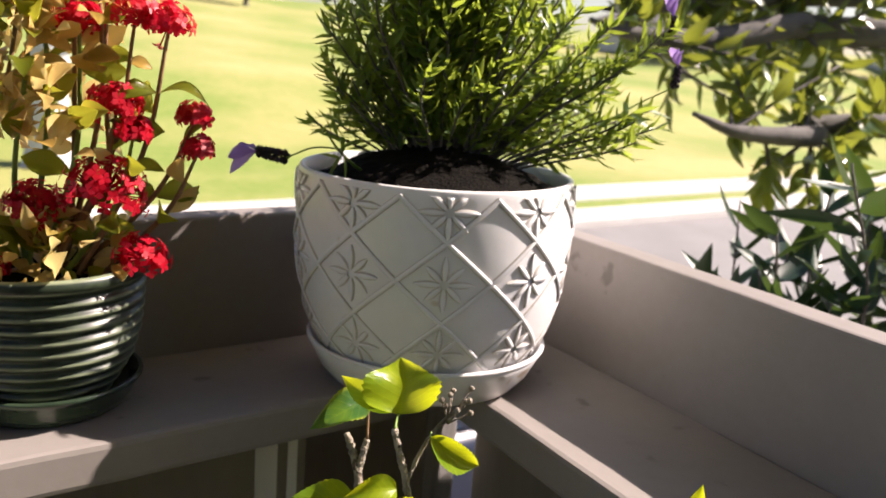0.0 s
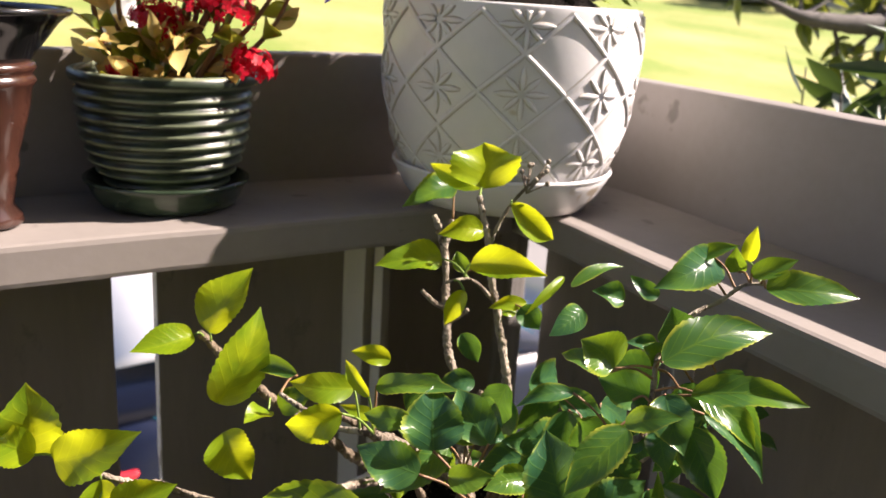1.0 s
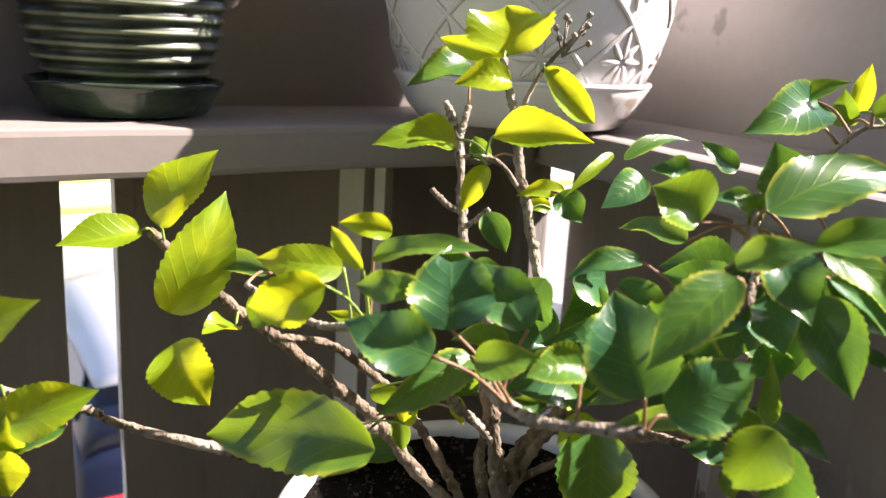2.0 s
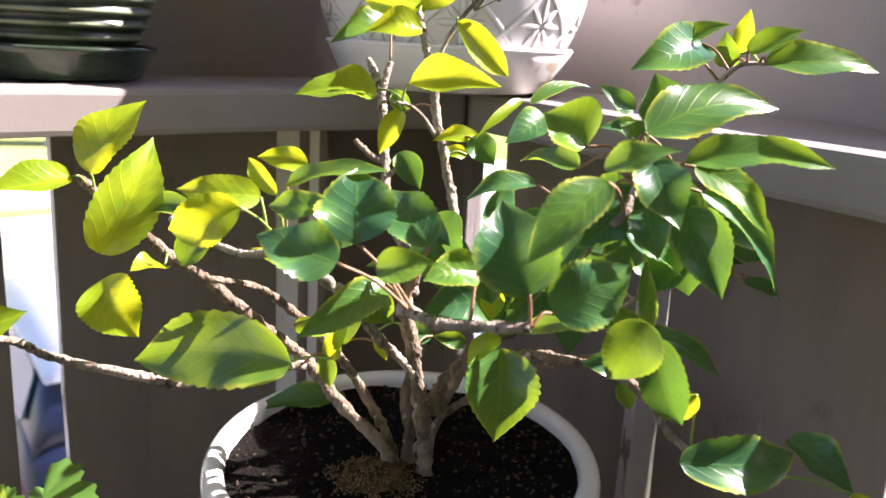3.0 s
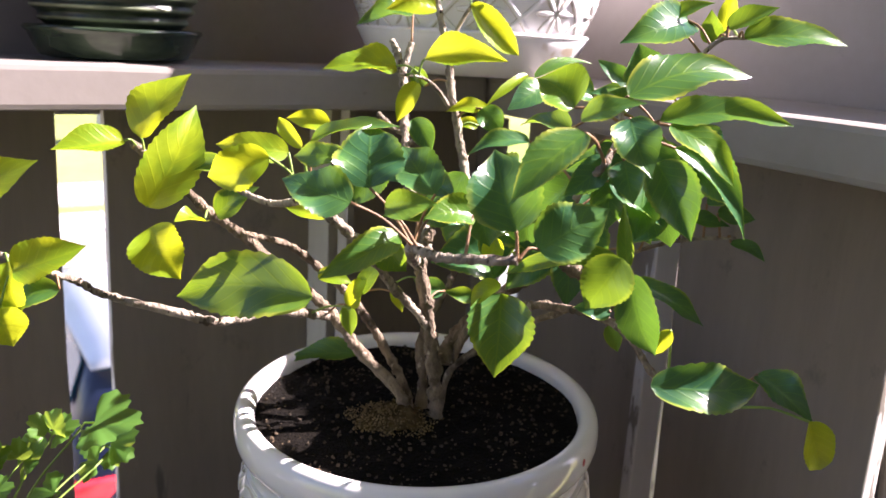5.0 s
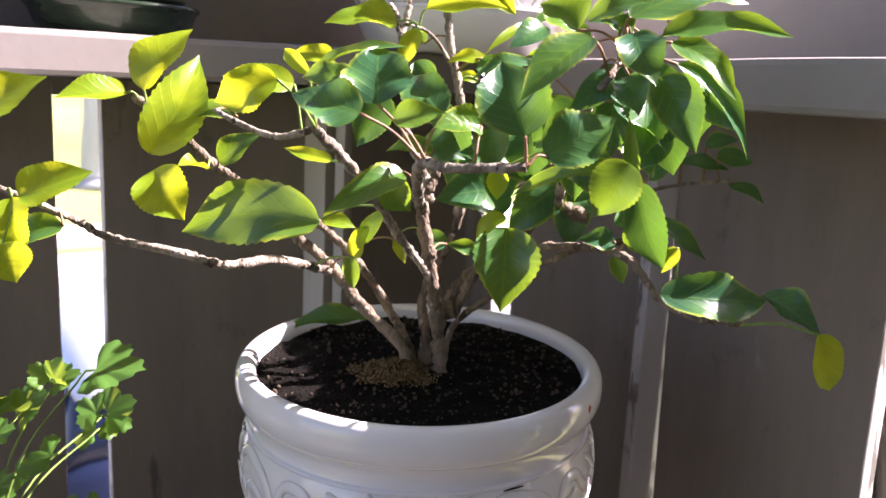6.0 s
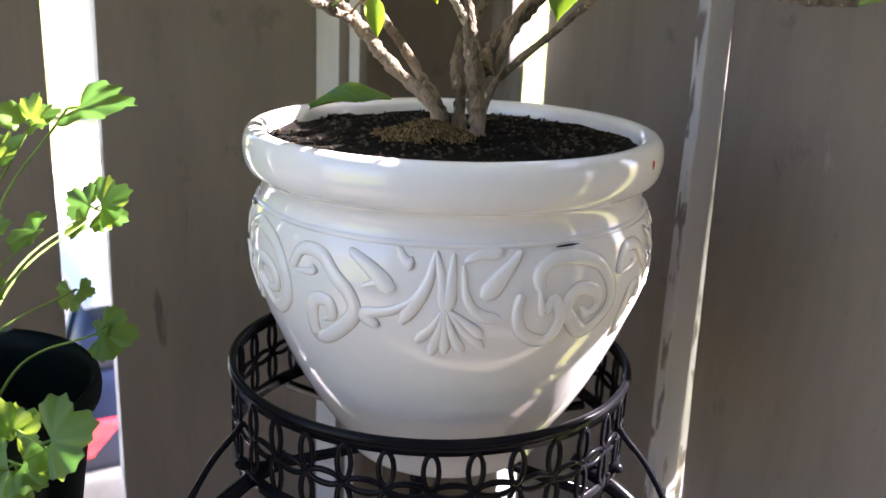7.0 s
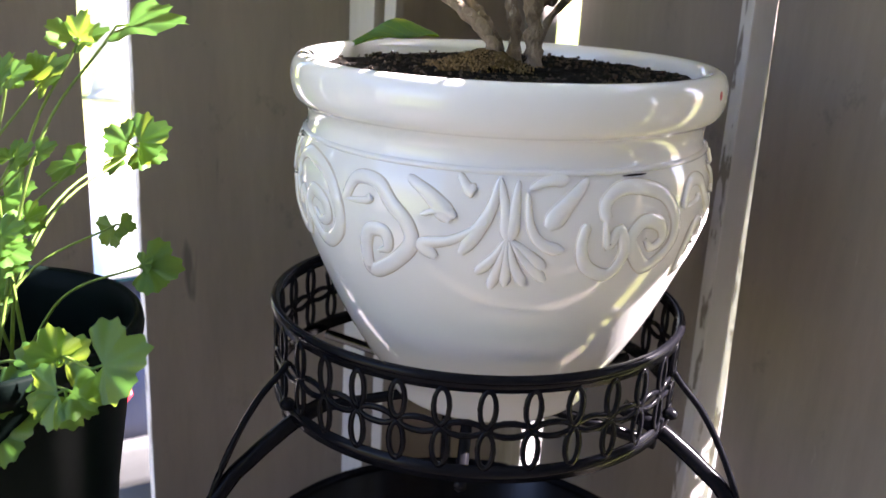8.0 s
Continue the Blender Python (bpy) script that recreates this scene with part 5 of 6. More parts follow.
def lavender_flower(root, head, way, size=1.0):
    """A flower head on its stalk: a dark knotted spike with violet petals at its end."""
    root, head, way = Vector(root), Vector(head), Vector(way).normalized()
    bm = bmesh.new()
    mid = (root + head) / 2 + Vector((0, 0, 0.006))
    tube(bm, smooth_line([(*root, 0.0011), (*mid, 0.0010), (*head, 0.0009)], 5), 6)
    st = part("flower_stalk", bm, STALK, lavender)
    bm = bmesh.new()
    for k in range(22):
        t = k / 22
        side = way.cross(Vector((math.cos(k * 2.4), math.sin(k * 2.4), 0.3))).normalized()
        c = head + way * (0.022 * size * t) + side * 0.0032 * size * (1 - 0.4 * t)
        bmesh.ops.create_icosphere(bm, subdivisions=1, radius=0.0028 * size, matrix=Matrix.Translation(c))
    part("flower_head", bm, LAV_HEAD, st)
    bm = bmesh.new()
    tip = head + way * 0.021 * size
    for k in range(5):
        side = way.cross(Vector((math.cos(k * 1.256 + 0.4), 0.2, math.sin(k * 1.256 + 0.4)))).normalized()
        blade(bm, tip, tip + (way * 0.75 + side).normalized() * 0.027 * size, 0.011 * size, 20 * k, 0.12, 0.2, 8, 2, 0, 0.6)
    part("petals", bm, LAV_FLOWER, st)


lavender_flower((-0.100, -0.075, 0.040), (-0.160, -0.055, 0.0245), (-0.95, -0.1, 0.15), 1.5)
lavender_flower((0.16, 0.0, 0.06), (0.257, 0.015, 0.125), (0.1, 0, 1), 1.1)
lavender_flower((0.16, 0.0, 0.10), (0.243, 0.015, 0.175), (0.15, 0, 1), 1.25)
bm = bmesh.new()
tube(bm, smooth_line([(-0.06, -0.05, 0.0, 0.0016), (-0.098, -0.078, 0.035, 0.0014), (-0.115, -0.09, 0.06, 0.001)], 5), 6)
for k in range(10):
    p = Vector((-0.098, -0.078, 0.030 + 0.003 * k))
    blade(bm, p, p + Vector((random.uniform(-0.025, 0.02), random.uniform(-0.02, 0.01), random.uniform(-0.035, 0.02))), 0.005, random.uniform(-60, 60), 0.05, 0.2, 5, 1)
part("side_shoot", bm, LAV, lavender)

# ---- kalanchoe in the green pot ----
kalanchoe = thing("kalanchoe_plant", pose(*GRN, SHELF_Z + 0.134), "tall kalanchoe with fleshy sunlit leaves and scarlet flower clusters", "plant")
random.seed(23)


def fleshy_leaf(base, tip, width, mat, into=None):
    bm = into or bmesh.new()
    f = (random.uniform(-0.3, 0.5), random.uniform(-1, 0.2), random.uniform(0.2, 1))
    blade(bm, base, tip, width, random.uniform(-50, 50), random.uniform(0.02, 0.2), 0.35, 10, 3, 0.03, 0.58, facing=f, curl=random.uniform(-0.5, 0.4))
    if into:
        return
    bmesh.ops.solidify(bm, geom=bm.faces[:], thickness=0.0022)
    part("leaf", bm, mat, kalanchoe)


def stalk(*stations):
    bm = bmesh.new()
    line = smooth_line(stations, 6)
    tube(bm, line, 7, 0.05)
    part("stem", bm, STALK if random.random() < 0.25 else TWIG, kalanchoe)
    return line


def cluster(centre, radius, count=46):
    """A head of small four-petalled florets."""
    bm = bmesh.new()
    c = Vector(centre)
    for _ in range(count):
        d = Vector([random.gauss(0, 1) for _ in range(3)])
        d.z = abs(d.z) * 0.9 - 0.25
        d.normalize()
        p = c + d * radius * random.uniform(0.65, 1.05)
        t1 = d.cross(Vector([random.gauss(0, 1) for _ in range(3)])).normalized()
        t2 = d.cross(t1)
        s = random.uniform(0.0055, 0.0082)
        for k in range(4):
            w = t1 * math.cos(k * 1.571) + t2 * math.sin(k * 1.571)
            u = t1 * math.cos(k * 1.571 + 1.571) + t2 * math.sin(k * 1.571 + 1.571)
            q = [p, p + w * s * 0.6 + u * s * 0.45 + d * 0.001, p + w * s * 1.15 + d * 0.0006, p + w * s * 0.6 - u * s * 0.45 + d * 0.001]
            bm.faces.new([bm.verts.new(x) for x in q])
        tube(bm, [(*(c + d * radius * 0.2), 0.0006), (*(p - d * 0.0005), 0.0008)], 4, ends=False)
    part("inflorescence", bm, RED, kalanchoe)


HEADS = ((-0.001, -0.012, 0.065, 0.024), (0.066, -0.012, 0.085, 0.033), (0.103, -0.02, 0.025, 0.021), (0.077, -0.012, 0.167, 0.022), (0.093, -0.012, 0.145, 0.013),
         (0.140, 0.02, 0.158, 0.014), (0.143, 0.02, 0.127, 0.013), (0.091, 0.0, 0.249, 0.021), (0.122, 0.0, 0.243, 0.018), (0.040, 0.0, 0.241, 0.018), (-0.025, -0.05, 0.015, 0.012), (-0.075, 0.0, 0.10, 0.016), (0.0, 0.01, 0.30, 0.022), (0.06, 0.02, 0.32, 0.024))
for x, y, z, r in HEADS:
    root = (0.25 * x + random.uniform(-0.02, 0.02), 0.2 * y + random.uniform(-0.02, 0.02), -0.005)
    line = stalk((*root, 0.0032), (0.6 * x + root[0] * 0.4 + 0.008, 0.6 * y + 0.006, 0.5 * z, 0.0026), (x, y, z - 0.3 * r, 0.0016))
    cluster((x, y, z), r * 1.22, int(1700 * r) + 20)
    for k in range(3 if z > 0.05 else 1):
        i = random.randrange(5, max(6, len(line) - 2))
        p = Vector(line[i][:3])
        a = random.uniform(0, 6.28)
        L = random.uniform(0.03, 0.05)
        fleshy_leaf(p, p + Vector((math.cos(a) * L, math.sin(a) * L, random.uniform(-0.01, 0.03))), L * 0.6, KAL if random.random() < 0.6 else KAL_WARM)
for _ in range(260):
    z = random.uniform(0.13, 0.38)
    a = random.uniform(0, 6.28)
    r = random.uniform(0.0, 0.10)
    p = Vector((-0.045 + 0.22 * (z - 0.1) + r * math.cos(a), r * math.sin(a), z))
    L = random.uniform(0.022, 0.042)
    fleshy_leaf(p, p + Vector((math.cos(a) * L, math.sin(a) * L, random.uniform(-0.02, 0.035))), L * 0.62, KAL_WARM if random.random() < 0.75 else KAL)
for _ in range(46):
    a = random.uniform(0, 6.28)
    r = random.uniform(0.0, 0.075)
    p = Vector((r * math.cos(a), r * math.sin(a), random.uniform(-0.002, 0.045)))
    L = random.uniform(0.02, 0.034)
    fleshy_leaf(p, p + Vector((math.cos(a) * L * 0.8, math.sin(a) * L * 0.8, random.uniform(0.004, 0.03))), L * 0.55, KAL_WARM if random.random() < 0.6 else KAL)
for mat, count in ((KAL_WARM, 330), (KAL, 110)):
    bm = bmesh.new()
    for k in range(count):
        low = k % 4 == 0
        z = random.uniform(0.0, 0.06) if low else random.uniform(0.12, 0.38)
        a, r = random.uniform(0, 6.28), random.uniform(0.0, 0.082 if low else 0.10)
        p = Vector(((0.0 if low else -0.05 + 0.22 * (z - 0.1)) + r * math.cos(a), r * math.sin(a), z))
        L = random.uniform(0.020, 0.036)
        fleshy_leaf(p, p + Vector((math.cos(a) * L, math.sin(a) * L, random.uniform(-0.015, 0.03))), L * 0.62, mat, bm)
    tagged(part("foliage", bm, mat, kalanchoe, "dense small fleshy leaves"), kind="stuff")
for x, y in ((-0.06, 0.0), (-0.045, 0.02), (-0.02, 0.0), (0.02, 0.01), (0.045, 0.015)):
    line = stalk((x * 0.8, y, -0.005, 0.0032), (x * 1.3, y, 0.09, 0.0027), (x * 1.0 + 0.01, y, 0.2, 0.0022), (x * 0.7 + 0.02, y, 0.33, 0.002))

# ---- urn planter at the shelf's far end ----
URN = (-0.462, 0.688)
urn = thing("urn_planter", pose(*URN, SHELF_Z), "black glazed urn planter with rust-brown collars and foot", "urn")
bm = bmesh.new()
rings = lathe(bm, [tuple(p[:2]) for p in smooth_line([(r, z, 0, 0) for r, z in ((0.047, 0.158), (0.051, 0.163), (0.056, 0.170), (0.068, 0.185), (0.079, 0.199), (0.090, 0.207), (0.091, 0.211), (0.088, 0.213), (0.078, 0.209), (0.066, 0.19), (0.05, 0.18))], 4)], 64)
part("bowl", bm, BLACK_GLAZE, urn)
bm = bmesh.new()
rings = lathe(bm, [(0.030, 0.001), (0.034, 0.004), (0.033, 0.012), (0.026, 0.022), (0.029, 0.040), (0.034, 0.062), (0.033, 0.070), (0.040, 0.092), (0.047, 0.118), (0.050, 0.136), (0.053, 0.140), (0.055, 0.144), (0.053, 0.148), (0.051, 0.150), (0.054, 0.153), (0.056, 0.157), (0.054, 0.161), (0.048, 0.163)], 64)
cap(bm, rings[0], True)
part("foot", bm, RUST_GLAZE, urn, "rust-brown glazed foot and collars")
bm = bmesh.new()
soil_disc(bm, 0.07, 0.195)
part("soil", bm, SOIL, urn)
tag = thing("plant_tag", pose(-0.435, 0.672, SHELF_Z + 0.19, 8, 6, 20), "white plastic plant tag stuck in the urn", "plant tag")
bm = bmesh.new()
box(bm, -0.006, 0.006, -0.0005, 0.0005, 0.0, 0.085, 0.0004)
part("blade", bm, WHITE_TAG, tag, smooth=False)

# ---- parsley in a tall planter ----
PAR = (-0.335, 0.485)
planter = thing("tall_planter", pose(*PAR, -0.03), "tall dark green plastic planter standing on the deck", "planter")
bm = bmesh.new()
rings = lathe(bm, [(0.060, 0.0), (0.064, 0.003), (0.100, 0.45), (0.1135, 0.545), (0.118, 0.562), (0.1225, 0.566), (0.1235, 0.572), (0.1225, 0.580), (0.120, 0.583), (0.1165, 0.580), (0.114, 0.565), (0.106, 0.50)], 72)
cap(bm, rings[0], True)
part("tub", bm, PLASTIC, planter)
bm = bmesh.new()
soil_disc(bm, 0.109, 0.522)
part("soil", bm, SOIL, planter)
parsley = thing("parsley_plant", pose(0, 0, 0), "fresh green flat-leaf parsley growing in the tall planter", "herb")
random.seed(5)


def parsley_leaflet(bm, base, tip, facing):
    """A leaflet cut into three toothed lobes, lightly folded along its middle."""
    base, tip = Vector(base), Vector(tip)
    size = (tip - base).length
    way = (tip - base).normalized()
    side = way.cross(Vector(facing)).normalized()
    nrm = side.cross(way)
    uv = bm.loops.layers.uv.verify()
    n, rings = 57, []
    for q in (0.0, 0.55, 1.0):
        ring = []
        for i in range(n):
            t = -1.80 + 3.6 * i / (n - 1)
            lobe = 0.66 + 0.34 * abs(math.cos(math.pi * t / 1.2)) ** 0.45
            edge = lobe * (1 - 0.10 * abs(math.sin(3.5 * math.pi * t / 1.2)) ** 1.5)
            r = size * (1 - (1 - edge) * q ** 2) * q * (1 - 0.06 * abs(t))
            ring.append((Vector((r * math.cos(t), 0.95 * r * math.sin(t))), t, q))
        rings.append(ring)
    hub = bm.verts.new(base)
    grid = [[hub] * n] + [[bm.verts.new(base + way * c.x + side * c.y + nrm * (0.22 * abs(c.y) - 0.10 * size * q * q + 0.05 * size * q * math.sin(7 * t))) for c, t, q in ring] for ring in rings[1:]]
    for k in (0, 1):
        for i in range(n - 1):
            q = [grid[k][i], grid[k + 1][i], grid[k + 1][i + 1], grid[k][i + 1]] if k else [hub, grid[1][i], grid[1][i + 1]]
            f = bm.faces.new(q)
            for loop in f.loops:
                loop[uv].uv = (i / n, 0.5 * (k + 1))


def parsley_sprig(fork, tips, facing):
    """A stalk out of the planter that forks into leaflets."""
    fork = Vector(fork)
    root = Vector((PAR[0] + random.uniform(-0.02, 0.05), PAR[1] + random.uniform(-0.04, 0.04), 0.488))
    mid = root.lerp(fork, 0.55) + Vector((-0.012, 0.0, 0.12 * (fork - root).length))
    bm = bmesh.new()
    tube(bm, smooth_line([(*root, 0.0015), (*mid, 0.0011), (*fork, 0.0008)], 8), 7)
    st = part("stalk", bm, STALK, parsley)
    for tip in tips:
        bm = bmesh.new()
        tip = Vector(tip)
        b = fork.lerp(tip, 0.18)
        tube(bm, [(*fork, 0.0010), (*b, 0.0008)], 5, ends=False)
        parsley_leaflet(bm, b, tip, facing)
        part("leaf", bm, PARSLEY, st)


for fork, tips, facing in (
    ((-0.241, 0.500, 0.739), ((-0.259, 0.500, 0.754), (-0.234, 0.500, 0.761), (-0.219, 0.500, 0.750),), (0.05, -0.45, 0.90)),
    ((-0.215, 0.500, 0.751), ((-0.169, 0.500, 0.758),), (0.00, -0.35, 0.93)),
    ((-0.270, 0.500, 0.711), ((-0.246, 0.500, 0.732), (-0.269, 0.500, 0.734),), (0.00, -0.50, 0.85)),
    ((-0.290, 0.490, 0.711), ((-0.270, 0.490, 0.728), (-0.278, 0.490, 0.733),), (0.00, -0.50, 0.85)),
    ((-0.278, 0.655, 0.647), ((-0.245, 0.655, 0.666), (-0.249, 0.655, 0.638), (-0.303, 0.655, 0.661),), (0.00, -0.75, 0.60)),
    ((-0.272, 0.560, 0.652), ((-0.304, 0.560, 0.644),), (0.00, -0.45, 0.90)),
    ((-0.269, 0.630, 0.646), ((-0.296, 0.630, 0.631),), (0.00, -0.45, 0.90)),
    ((-0.256, 0.570, 0.603), ((-0.240, 0.570, 0.601), (-0.270, 0.570, 0.586),), (0.10, -0.70, 0.60)),
    ((-0.217, 0.520, 0.588), ((-0.185, 0.520, 0.589), (-0.207, 0.520, 0.597), (-0.196, 0.520, 0.578),), (0.00, -0.75, 0.60)),
    ((-0.225, 0.420, 0.556), ((-0.253, 0.420, 0.564), (-0.230, 0.420, 0.583), (-0.205, 0.420, 0.575),), (0.05, -0.80, 0.60)),
    ((-0.194, 0.400, 0.566), ((-0.159, 0.400, 0.583), (-0.181, 0.400, 0.550),), (0.05, -0.80, 0.60)),
    ((-0.211, 0.400, 0.552), ((-0.237, 0.400, 0.536), (-0.209, 0.400, 0.524), (-0.188, 0.400, 0.545),), (0.05, -0.80, 0.60)),
    ((-0.262, 0.410, 0.542), ((-0.238, 0.410, 0.539),), (0.05, -0.80, 0.60)),
    ((-0.267, 0.410, 0.512), ((-0.235, 0.410, 0.526),), (0.05, -0.80, 0.60)),
    ((-0.264, 0.500, 0.518), ((-0.288, 0.500, 0.519), (-0.244, 0.500, 0.523),), (0.00, -0.70, 0.70)),
    ((-0.303, 0.500, 0.635), ((-0.276, 0.500, 0.646), (-0.287, 0.500, 0.625),), (0.00, -0.60, 0.80)),
    ((-0.306, 0.500, 0.618), ((-0.283, 0.500, 0.616), (-0.293, 0.500, 0.605),), (0.00, -0.60, 0.80)),
    ((-0.275, 0.450, 0.617), ((-0.254, 0.450, 0.612), (-0.258, 0.450, 0.622),), (0.00, -0.50, 0.85)),
    ((-0.253, 0.440, 0.722), ((-0.237, 0.440, 0.729), (-0.243, 0.440, 0.718),), (0.00, -0.60, 0.80)),
    ((-0.267, 0.460, 0.670), ((-0.252, 0.460, 0.682), (-0.256, 0.460, 0.669), (-0.273, 0.460, 0.678),), (0.00, -0.60, 0.80)),
    ((-0.264, 0.480, 0.670), ((-0.248, 0.480, 0.679),), (0.00, -0.60, 0.80)),
    ((-0.288, 0.500, 0.620), ((-0.269, 0.500, 0.631), (-0.271, 0.500, 0.618),), (0.00, -0.60, 0.80)),
    ((-0.268, 0.440, 0.628), ((-0.250, 0.440, 0.637), (-0.252, 0.440, 0.627),), (0.00, -0.60, 0.80)),
    ((-0.282, 0.460, 0.606), ((-0.258, 0.460, 0.617), (-0.262, 0.460, 0.603), (-0.272, 0.460, 0.615),), (0.00, -0.60, 0.80)),
    ((-0.299, 0.480, 0.575), ((-0.285, 0.480, 0.585), (-0.287, 0.480, 0.571),), (0.00, -0.60, 0.80)),
):
    parsley_sprig(fork, tips, facing)

# ---- shrub and old tree beyond the side rail ----
random.seed(31)


def leafy_twig(wood, leaves, a, b, radius, count, size, broad=0.28):
    """A twig from a to b with leaves set along it."""
    a, b = Vector(a), Vector(b)
    m = a.lerp(b, 0.5) + Vector([random.uniform(-0.1, 0.1) * (b - a).length for _ in range(3)])
    line = smooth_line([(*a, radius), (*m, radius * 0.7), (*b, radius * 0.4)], 6)
    tube(wood, line, 6, 0.06)
    for k in range(count):
        i = 3 + (len(line) - 4) * k // count
        p = Vector(line[i][:3])
        d = (Vector(line[i + 1][:3]) - p).normalized()
        s = d.cross(Vector((math.cos(k * 2.4), math.sin(k * 2.4), 0.4))).normalized()
        L = size * random.uniform(0.7, 1.25)
        blade(leaves, p, p + (d * random.uniform(0.4, 1.0) + s).normalized() * L, L * broad * random.uniform(0.85, 1.15), random.uniform(-60, 60), random.uniform(-0.14, 0.06), 0.3, 8, 2)


shrub = thing("shrub", pose(0.685, 1.185, GROUND_Z), "broad-leaved dark green shrub standing against the side rail", "shrub")
wood, leaves = bmesh.new(), bmesh.new()
H = -GROUND_Z
for k in range(30):
    x, y, z = random.uniform(-0.20, 0.38), random.uniform(-0.20, 0.42), H + random.uniform(0.78, 1.30)
    if 0.853 * x + 0.5225 * y < -0.13:
        x, y = x + 0.14, y + 0.1
    root = (0.15 + 0.2 * x, 0.1 + 0.2 * y, 0.55 * z)
    tube(wood, smooth_line([(0.15, 0.1, 0, 0.016), (*root, 0.011), (0.75 * x + 0.05, 0.75 * y, 0.85 * z, 0.006)], 5), 7, 0.06)
    for _ in range(3):
        leafy_twig(wood, leaves, (0.75 * x + 0.05, 0.75 * y, 0.85 * z), (x + random.uniform(-0.10, 0.08), y + random.uniform(-0.1, 0.1), z + random.uniform(-0.16, 0.06)), 0.004, 15, 0.118, 0.27)
part("branch", wood, LIMB, shrub)
tagged(part("foliage", leaves, OLIVE, shrub, "long dark glossy leaves"), kind="stuff")

limbs = thing("tree", pose(4.0, 2.3, GROUND_Z), "old tree with grey crooked limbs beside the porch", "tree")
bm = bmesh.new()
tube(bm, smooth_line([(0, 0, 0, 0.2), (-0.05, 0, 1.6, 0.15), (0, 0.1, 3.2, 0.12), (0.1, 0.1, 4.6, 0.06)], 6), 14, 0.08)
part("trunk", bm, LIMB, limbs)
twigs, leaves = bmesh.new(), bmesh.new()
ROUTES = (
    ((-3.66, -0.34, 3.17, 0.006), (-3.57, -0.30, 3.15, 0.014), (-3.35, -0.20, 3.15, 0.028), (-3.12, -0.10, 3.20, 0.032), (-2.86, -0.05, 3.20, 0.036), (-1.00, 0.00, 3.25, 0.039), (-0.00, 0.05, 3.15, 0.043)),
    ((-3.62, -0.24, 3.20, 0.005), (-3.53, -0.20, 3.21, 0.012), (-3.27, -0.10, 3.25, 0.022), (-2.84, 0.00, 3.29, 0.025), (-1.00, 0.00, 3.33, 0.029), (-0.00, 0.05, 3.23, 0.032)),
    ((-3.44, -0.46, 2.99, 0.005), (-3.32, -0.40, 2.955, 0.015), (-3.12, -0.30, 2.95, 0.025), (-2.90, -0.20, 2.98, 0.029), (-1.00, 0.00, 3.02, 0.034), (-0.00, 0.05, 2.93, 0.038)),
    # Two upper boughs, out of view, added to shade the limbs below.
    ((-3.40, 0.10, 3.46, 0.012), (-2.90, 0.25, 3.52, 0.018), (-2.00, 0.30, 3.60, 0.028), (-1.00, 0.20, 3.55, 0.034), (0.00, 0.05, 3.40, 0.040)),
    ((-3.00, 0.70, 3.70, 0.012), (-2.40, 0.70, 3.80, 0.018), (-1.60, 0.50, 3.80, 0.026), (-0.80, 0.30, 3.75, 0.034), (0.05, 0.08, 3.60, 0.040)))
for st in ROUTES:
    bm = bmesh.new()
    line = smooth_line(st, 8)
    tube(bm, line, 10, 0.09)
    part("limb", bm, LIMB, limbs)
    upper = st[0][2] > 3.4
    for _ in range(26 if upper else 17):
        p = Vector(random.choice(line[12:] if upper else line[6:28])[:3])
        q = p + Vector((random.uniform(-0.10, 0.30), random.uniform(-0.15, 0.35), random.uniform(-0.20, 0.22)))
        leafy_twig(twigs, leaves, p, p.lerp(q, 1.8) if upper else q, 0.006, 14, 0.075, 0.42)
tagged(part("twig", twigs, LIMB, limbs), kind="stuff")
tagged(part("foliage", leaves, SUNNY, limbs, "yellow-green leaves lit from behind"), kind="stuff")

# ---- a car parked along the street below the front rail ----
NAVY = surface("navy_car_paint", (0.006, 0.010, 0.030), (0.009, 0.015, 0.042), 3, rough=0.35, fine=200, bumpy=0.01, coat=0.15)
CAR_GLASS = surface("teal_tinted_car_glass", (0.012, 0.095, 0.150), (0.018, 0.125, 0.19), 4, rough=0.05, fine=60, bumpy=0.0, spec=0.9)
RED_LENS = surface("red_lamp_lens", (0.48, 0.015, 0.025), (0.62, 0.04, 0.05), 20, rough=0.12, fine=60, bumpy=0.1, coat=0.5)
CLEAR_LENS = surface("clear_lamp_lens", (0.60, 0.60, 0.62), (0.75, 0.75, 0.77), 20, rough=0.12, fine=60, bumpy=0.1, coat=0.5)
ROOF_WHITE = surface("white_roof_panel", (0.72, 0.72, 0.74), (0.80, 0.80, 0.81), 3, rough=0.3, fine=120, bumpy=0.01, coat=0.2)
GREY_TRIM = surface("grey_bumper_plastic", (0.07, 0.07, 0.072), (0.11, 0.11, 0.112), 8, rough=0.5, fine=80, bumpy=0.1)
TYRE = surface("tyre_rubber", (0.012, 0.012, 0.012), (0.022, 0.022, 0.022), 20, rough=0.85, fine=90, bumpy=0.3)
ALLOY = surface("alloy_wheel", (0.42, 0.42, 0.43), (0.55, 0.55, 0.56), 10, rough=0.3, metal=0.9, fine=80, bumpy=0.02)
CAR_W = 1.74
car = thing("car", BASE @ pose(0.25, 2.74, GROUND_Z + 0.02), "dark blue parked car with a white roof and red tail lamps", "car")


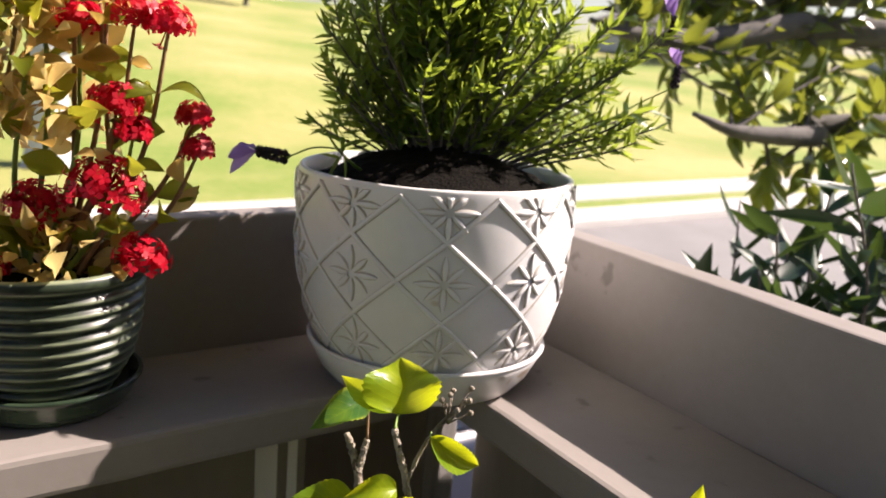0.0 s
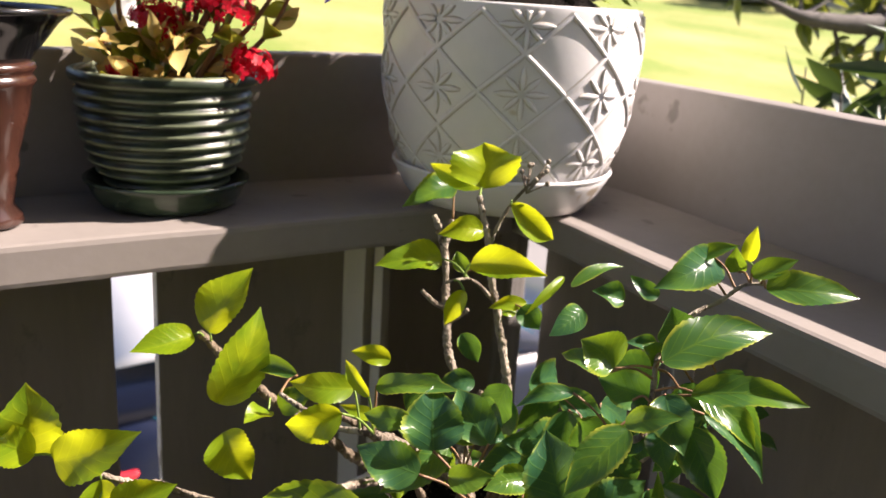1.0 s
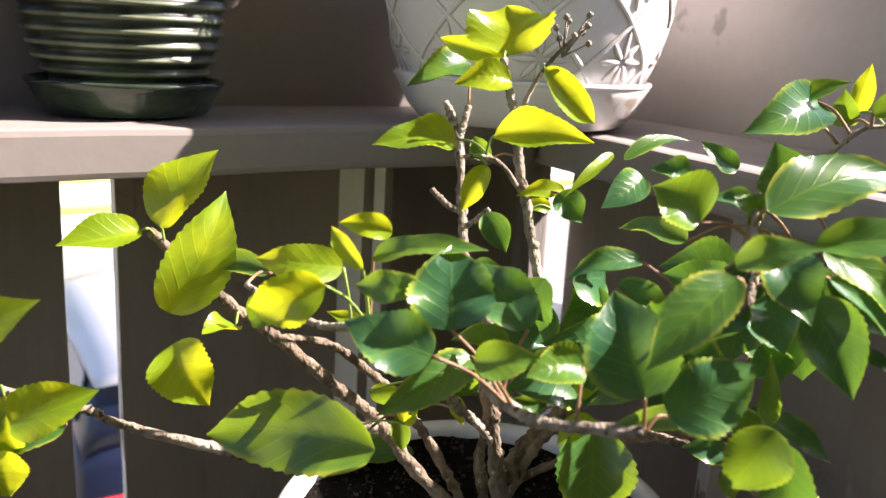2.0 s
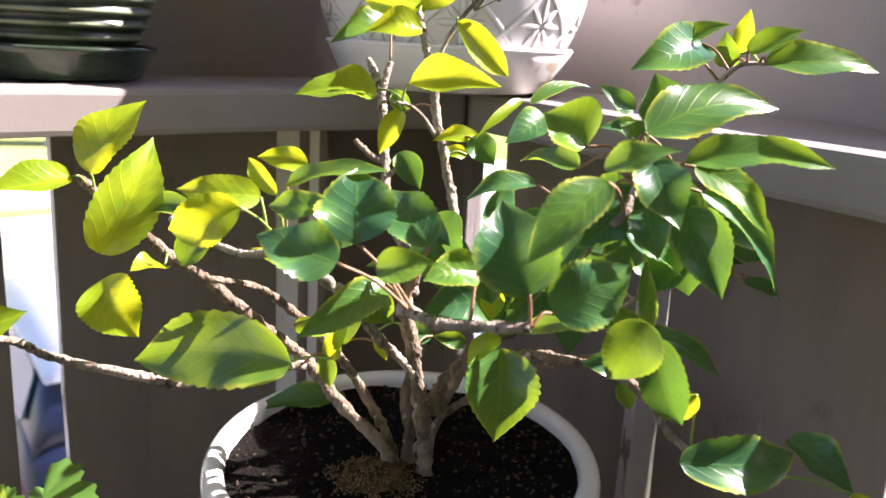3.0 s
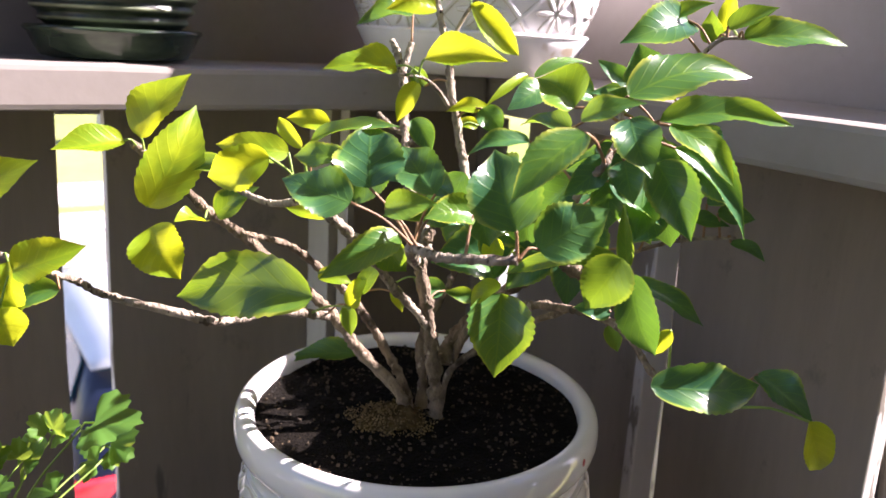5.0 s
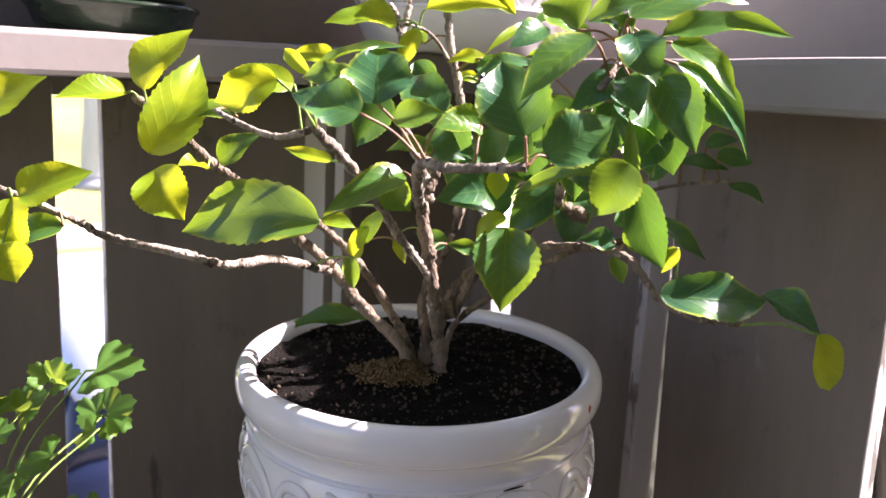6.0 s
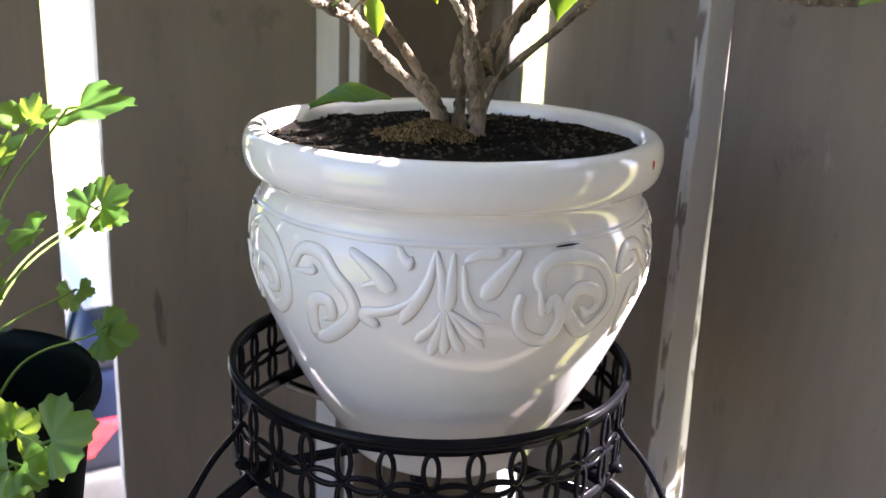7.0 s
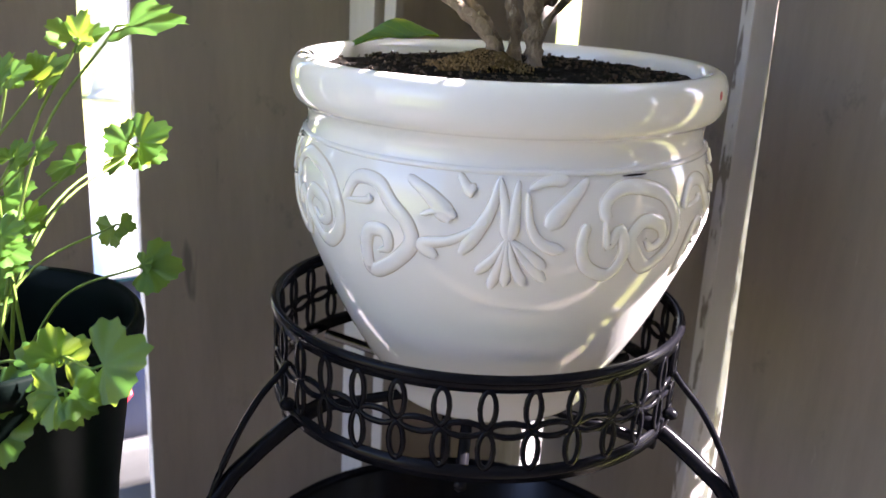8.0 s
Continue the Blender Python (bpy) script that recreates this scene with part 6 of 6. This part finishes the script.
def hull(stations, crown=0.04, seg=9):
    """A shell over stations of (x, inset, low z, high z): sides that lean in to a gently crowned top."""
    bm = bmesh.new()
    rings = []
    for x, inset, z0, z1 in stations:
        ring = [(x, inset * 0.4, z0)]
        ring += [(x, inset * 0.2, z0 + 0.45 * (z1 - z0)), (x, inset * 0.7, z0 + 0.85 * (z1 - z0))]
        for k in range(seg + 1):
            q = k / seg
            ring.append((x, inset + 0.05 + (CAR_W - 2 * inset - 0.10) * q, z1 + crown * math.sin(math.pi * q)))
        ring += [(px, CAR_W - py, pz) for px, py, pz in ring[2::-1]]
        rings.append([bm.verts.new(p) for p in ring])
    for a, b in zip(rings, rings[1:]):
        for i in range(len(a)):
            j = (i + 1) % len(a)
            bm.faces.new((a[i], b[i], b[j], a[j]))
    cap(bm, rings[0])
    cap(bm, rings[-1], True)
    return bm


def slanted_pane(corners, thick=0.012):
    """A pane with rounded corners between four points."""
    c = [Vector(p) for p in corners]
    bm = bmesh.new()
    n = (c[1] - c[0]).cross(c[3] - c[0]).normalized()
    outline = []
    for i in range(4):
        p, q, r = c[i - 1], c[i], c[(i + 1) % 4]
        for t in (0.0, 0.5, 1.0):
            a, b = q.lerp(p, 0.12), q.lerp(r, 0.12)
            outline.append(a.lerp(q, t).lerp(q.lerp(b, t), t))
    front = [bm.verts.new(p + n * thick * 0.5) for p in outline]
    back = [bm.verts.new(p - n * thick * 0.5) for p in outline]
    bm.faces.new(front)
    bm.faces.new(back[::-1])
    for i in range(len(front)):
        j = (i + 1) % len(front)
        bm.faces.new((front[i], back[i], back[j], front[j]))
    return bm


part("body", hull([(0.0, 0.10, 0.42, 0.94), (0.04, 0.04, 0.34, 0.99), (0.35, 0.02, 0.30, 0.99), (1.2, 0.0, 0.24, 0.95), (2.6, 0.0, 0.24, 0.91), (3.2, 0.02, 0.26, 0.86), (3.75, 0.06, 0.30, 0.76), (3.95, 0.16, 0.36, 0.62)]), NAVY, car)
# Roof panel set white over the navy body.
part("roof", hull([(0.10, 0.22, 1.25, 1.28), (0.6, 0.17, 1.27, 1.33), (1.9, 0.16, 1.26, 1.33), (2.30, 0.19, 1.23, 1.29)], 0.03), ROOF_WHITE, car, "plain white roof panel")
part("cabin", hull([(0.03, 0.16, 0.92, 1.00), (0.13, 0.19, 0.92, 1.262), (1.5, 0.17, 0.90, 1.275), (2.26, 0.20, 0.90, 1.235), (2.92, 0.10, 0.86, 0.92)], 0.01), NAVY, car, "dark blue pillars round the windows")
part("rear_window", slanted_pane([(0.02, 0.24, 1.02), (0.02, CAR_W - 0.24, 1.02), (0.105, CAR_W - 0.30, 1.24), (0.105, 0.30, 1.24)]), CAR_GLASS, car, "steep rear window", smooth=False)
part("windscreen", slanted_pane([(2.32, 0.28, 1.265), (2.32, CAR_W - 0.28, 1.265), (2.94, CAR_W - 0.16, 0.955), (2.94, 0.16, 0.955)]), CAR_GLASS, car, smooth=False)
for y0, y1 in ((0.055, 0.155), (CAR_W - 0.055, CAR_W - 0.155)):
    for x0, x1, x2, x3 in ((0.30, 1.30, 1.28, 0.10), (1.36, 2.62, 2.25, 1.36)):
        part("side_window", slanted_pane([(x0, y0, 0.955), (x1, y0, 0.955), (x2, y1, 1.225), (x3, y1, 1.225)]), CAR_GLASS, car, "window reflecting the sky", smooth=False)
for y, side in ((-0.012, 0), (CAR_W - 0.288, 1)):
    bm = bmesh.new()
    box(bm, -0.025, 0.21, y, y + 0.30, 0.60, 0.765, 0.02)
    for p in bm.verts:
        if p.co.x > 0.1 and p.co.z < 0.68:
            p.co.x -= 0.12
    lamp = part("tail_lamp", bm, RED_LENS, car, "red tail lamp wrapped round the corner")
    bm = bmesh.new()
    box(bm, -0.034, 0.03, y + 0.11, y + 0.21, 0.64, 0.72, 0.012)
    part("reversing_lens", bm, CLEAR_LENS, lamp, "clear reversing lens")
    bm = bmesh.new()
    box(bm, 3.76, 3.97, y + 0.04, y + 0.31, 0.56, 0.70, 0.03)
    part("headlamp", bm, CLEAR_LENS, car, "clear headlamp")
for x0, x1 in ((-0.09, 0.42), (3.70, 4.05)):
    bm = bmesh.new()
    box(bm, x0, x1, -0.03, CAR_W + 0.03, 0.30, 0.53, 0.05)
    part("bumper", bm, GREY_TRIM, car, "pale grey bumper")
for x in (0.85, 3.15):
    for y in (0.02, CAR_W - 0.21):
        bm = bmesh.new()
        lathe(bm, [(0.20, 0.0), (0.29, 0.0), (0.315, 0.03), (0.315, 0.16), (0.29, 0.19), (0.20, 0.19), (0.20, 0.0)], 36)
        bm.transform(pose(x, y + 0.19, 0.315, 90))
        wheel = part("tyre", bm, TYRE, car)
        bm = bmesh.new()
        rings = lathe(bm, [(0.20, 0.02), (0.19, 0.05), (0.06, 0.03), (0.05, 0.01)], 36)
        cap(bm, rings[-1])
        rings = lathe(bm, [(0.20, 0.17), (0.19, 0.14), (0.06, 0.16), (0.05, 0.18)], 36)
        cap(bm, rings[-1])
        bm.transform(pose(x, y + 0.19, 0.315, 90))
        part("rim", bm, ALLOY, wheel)
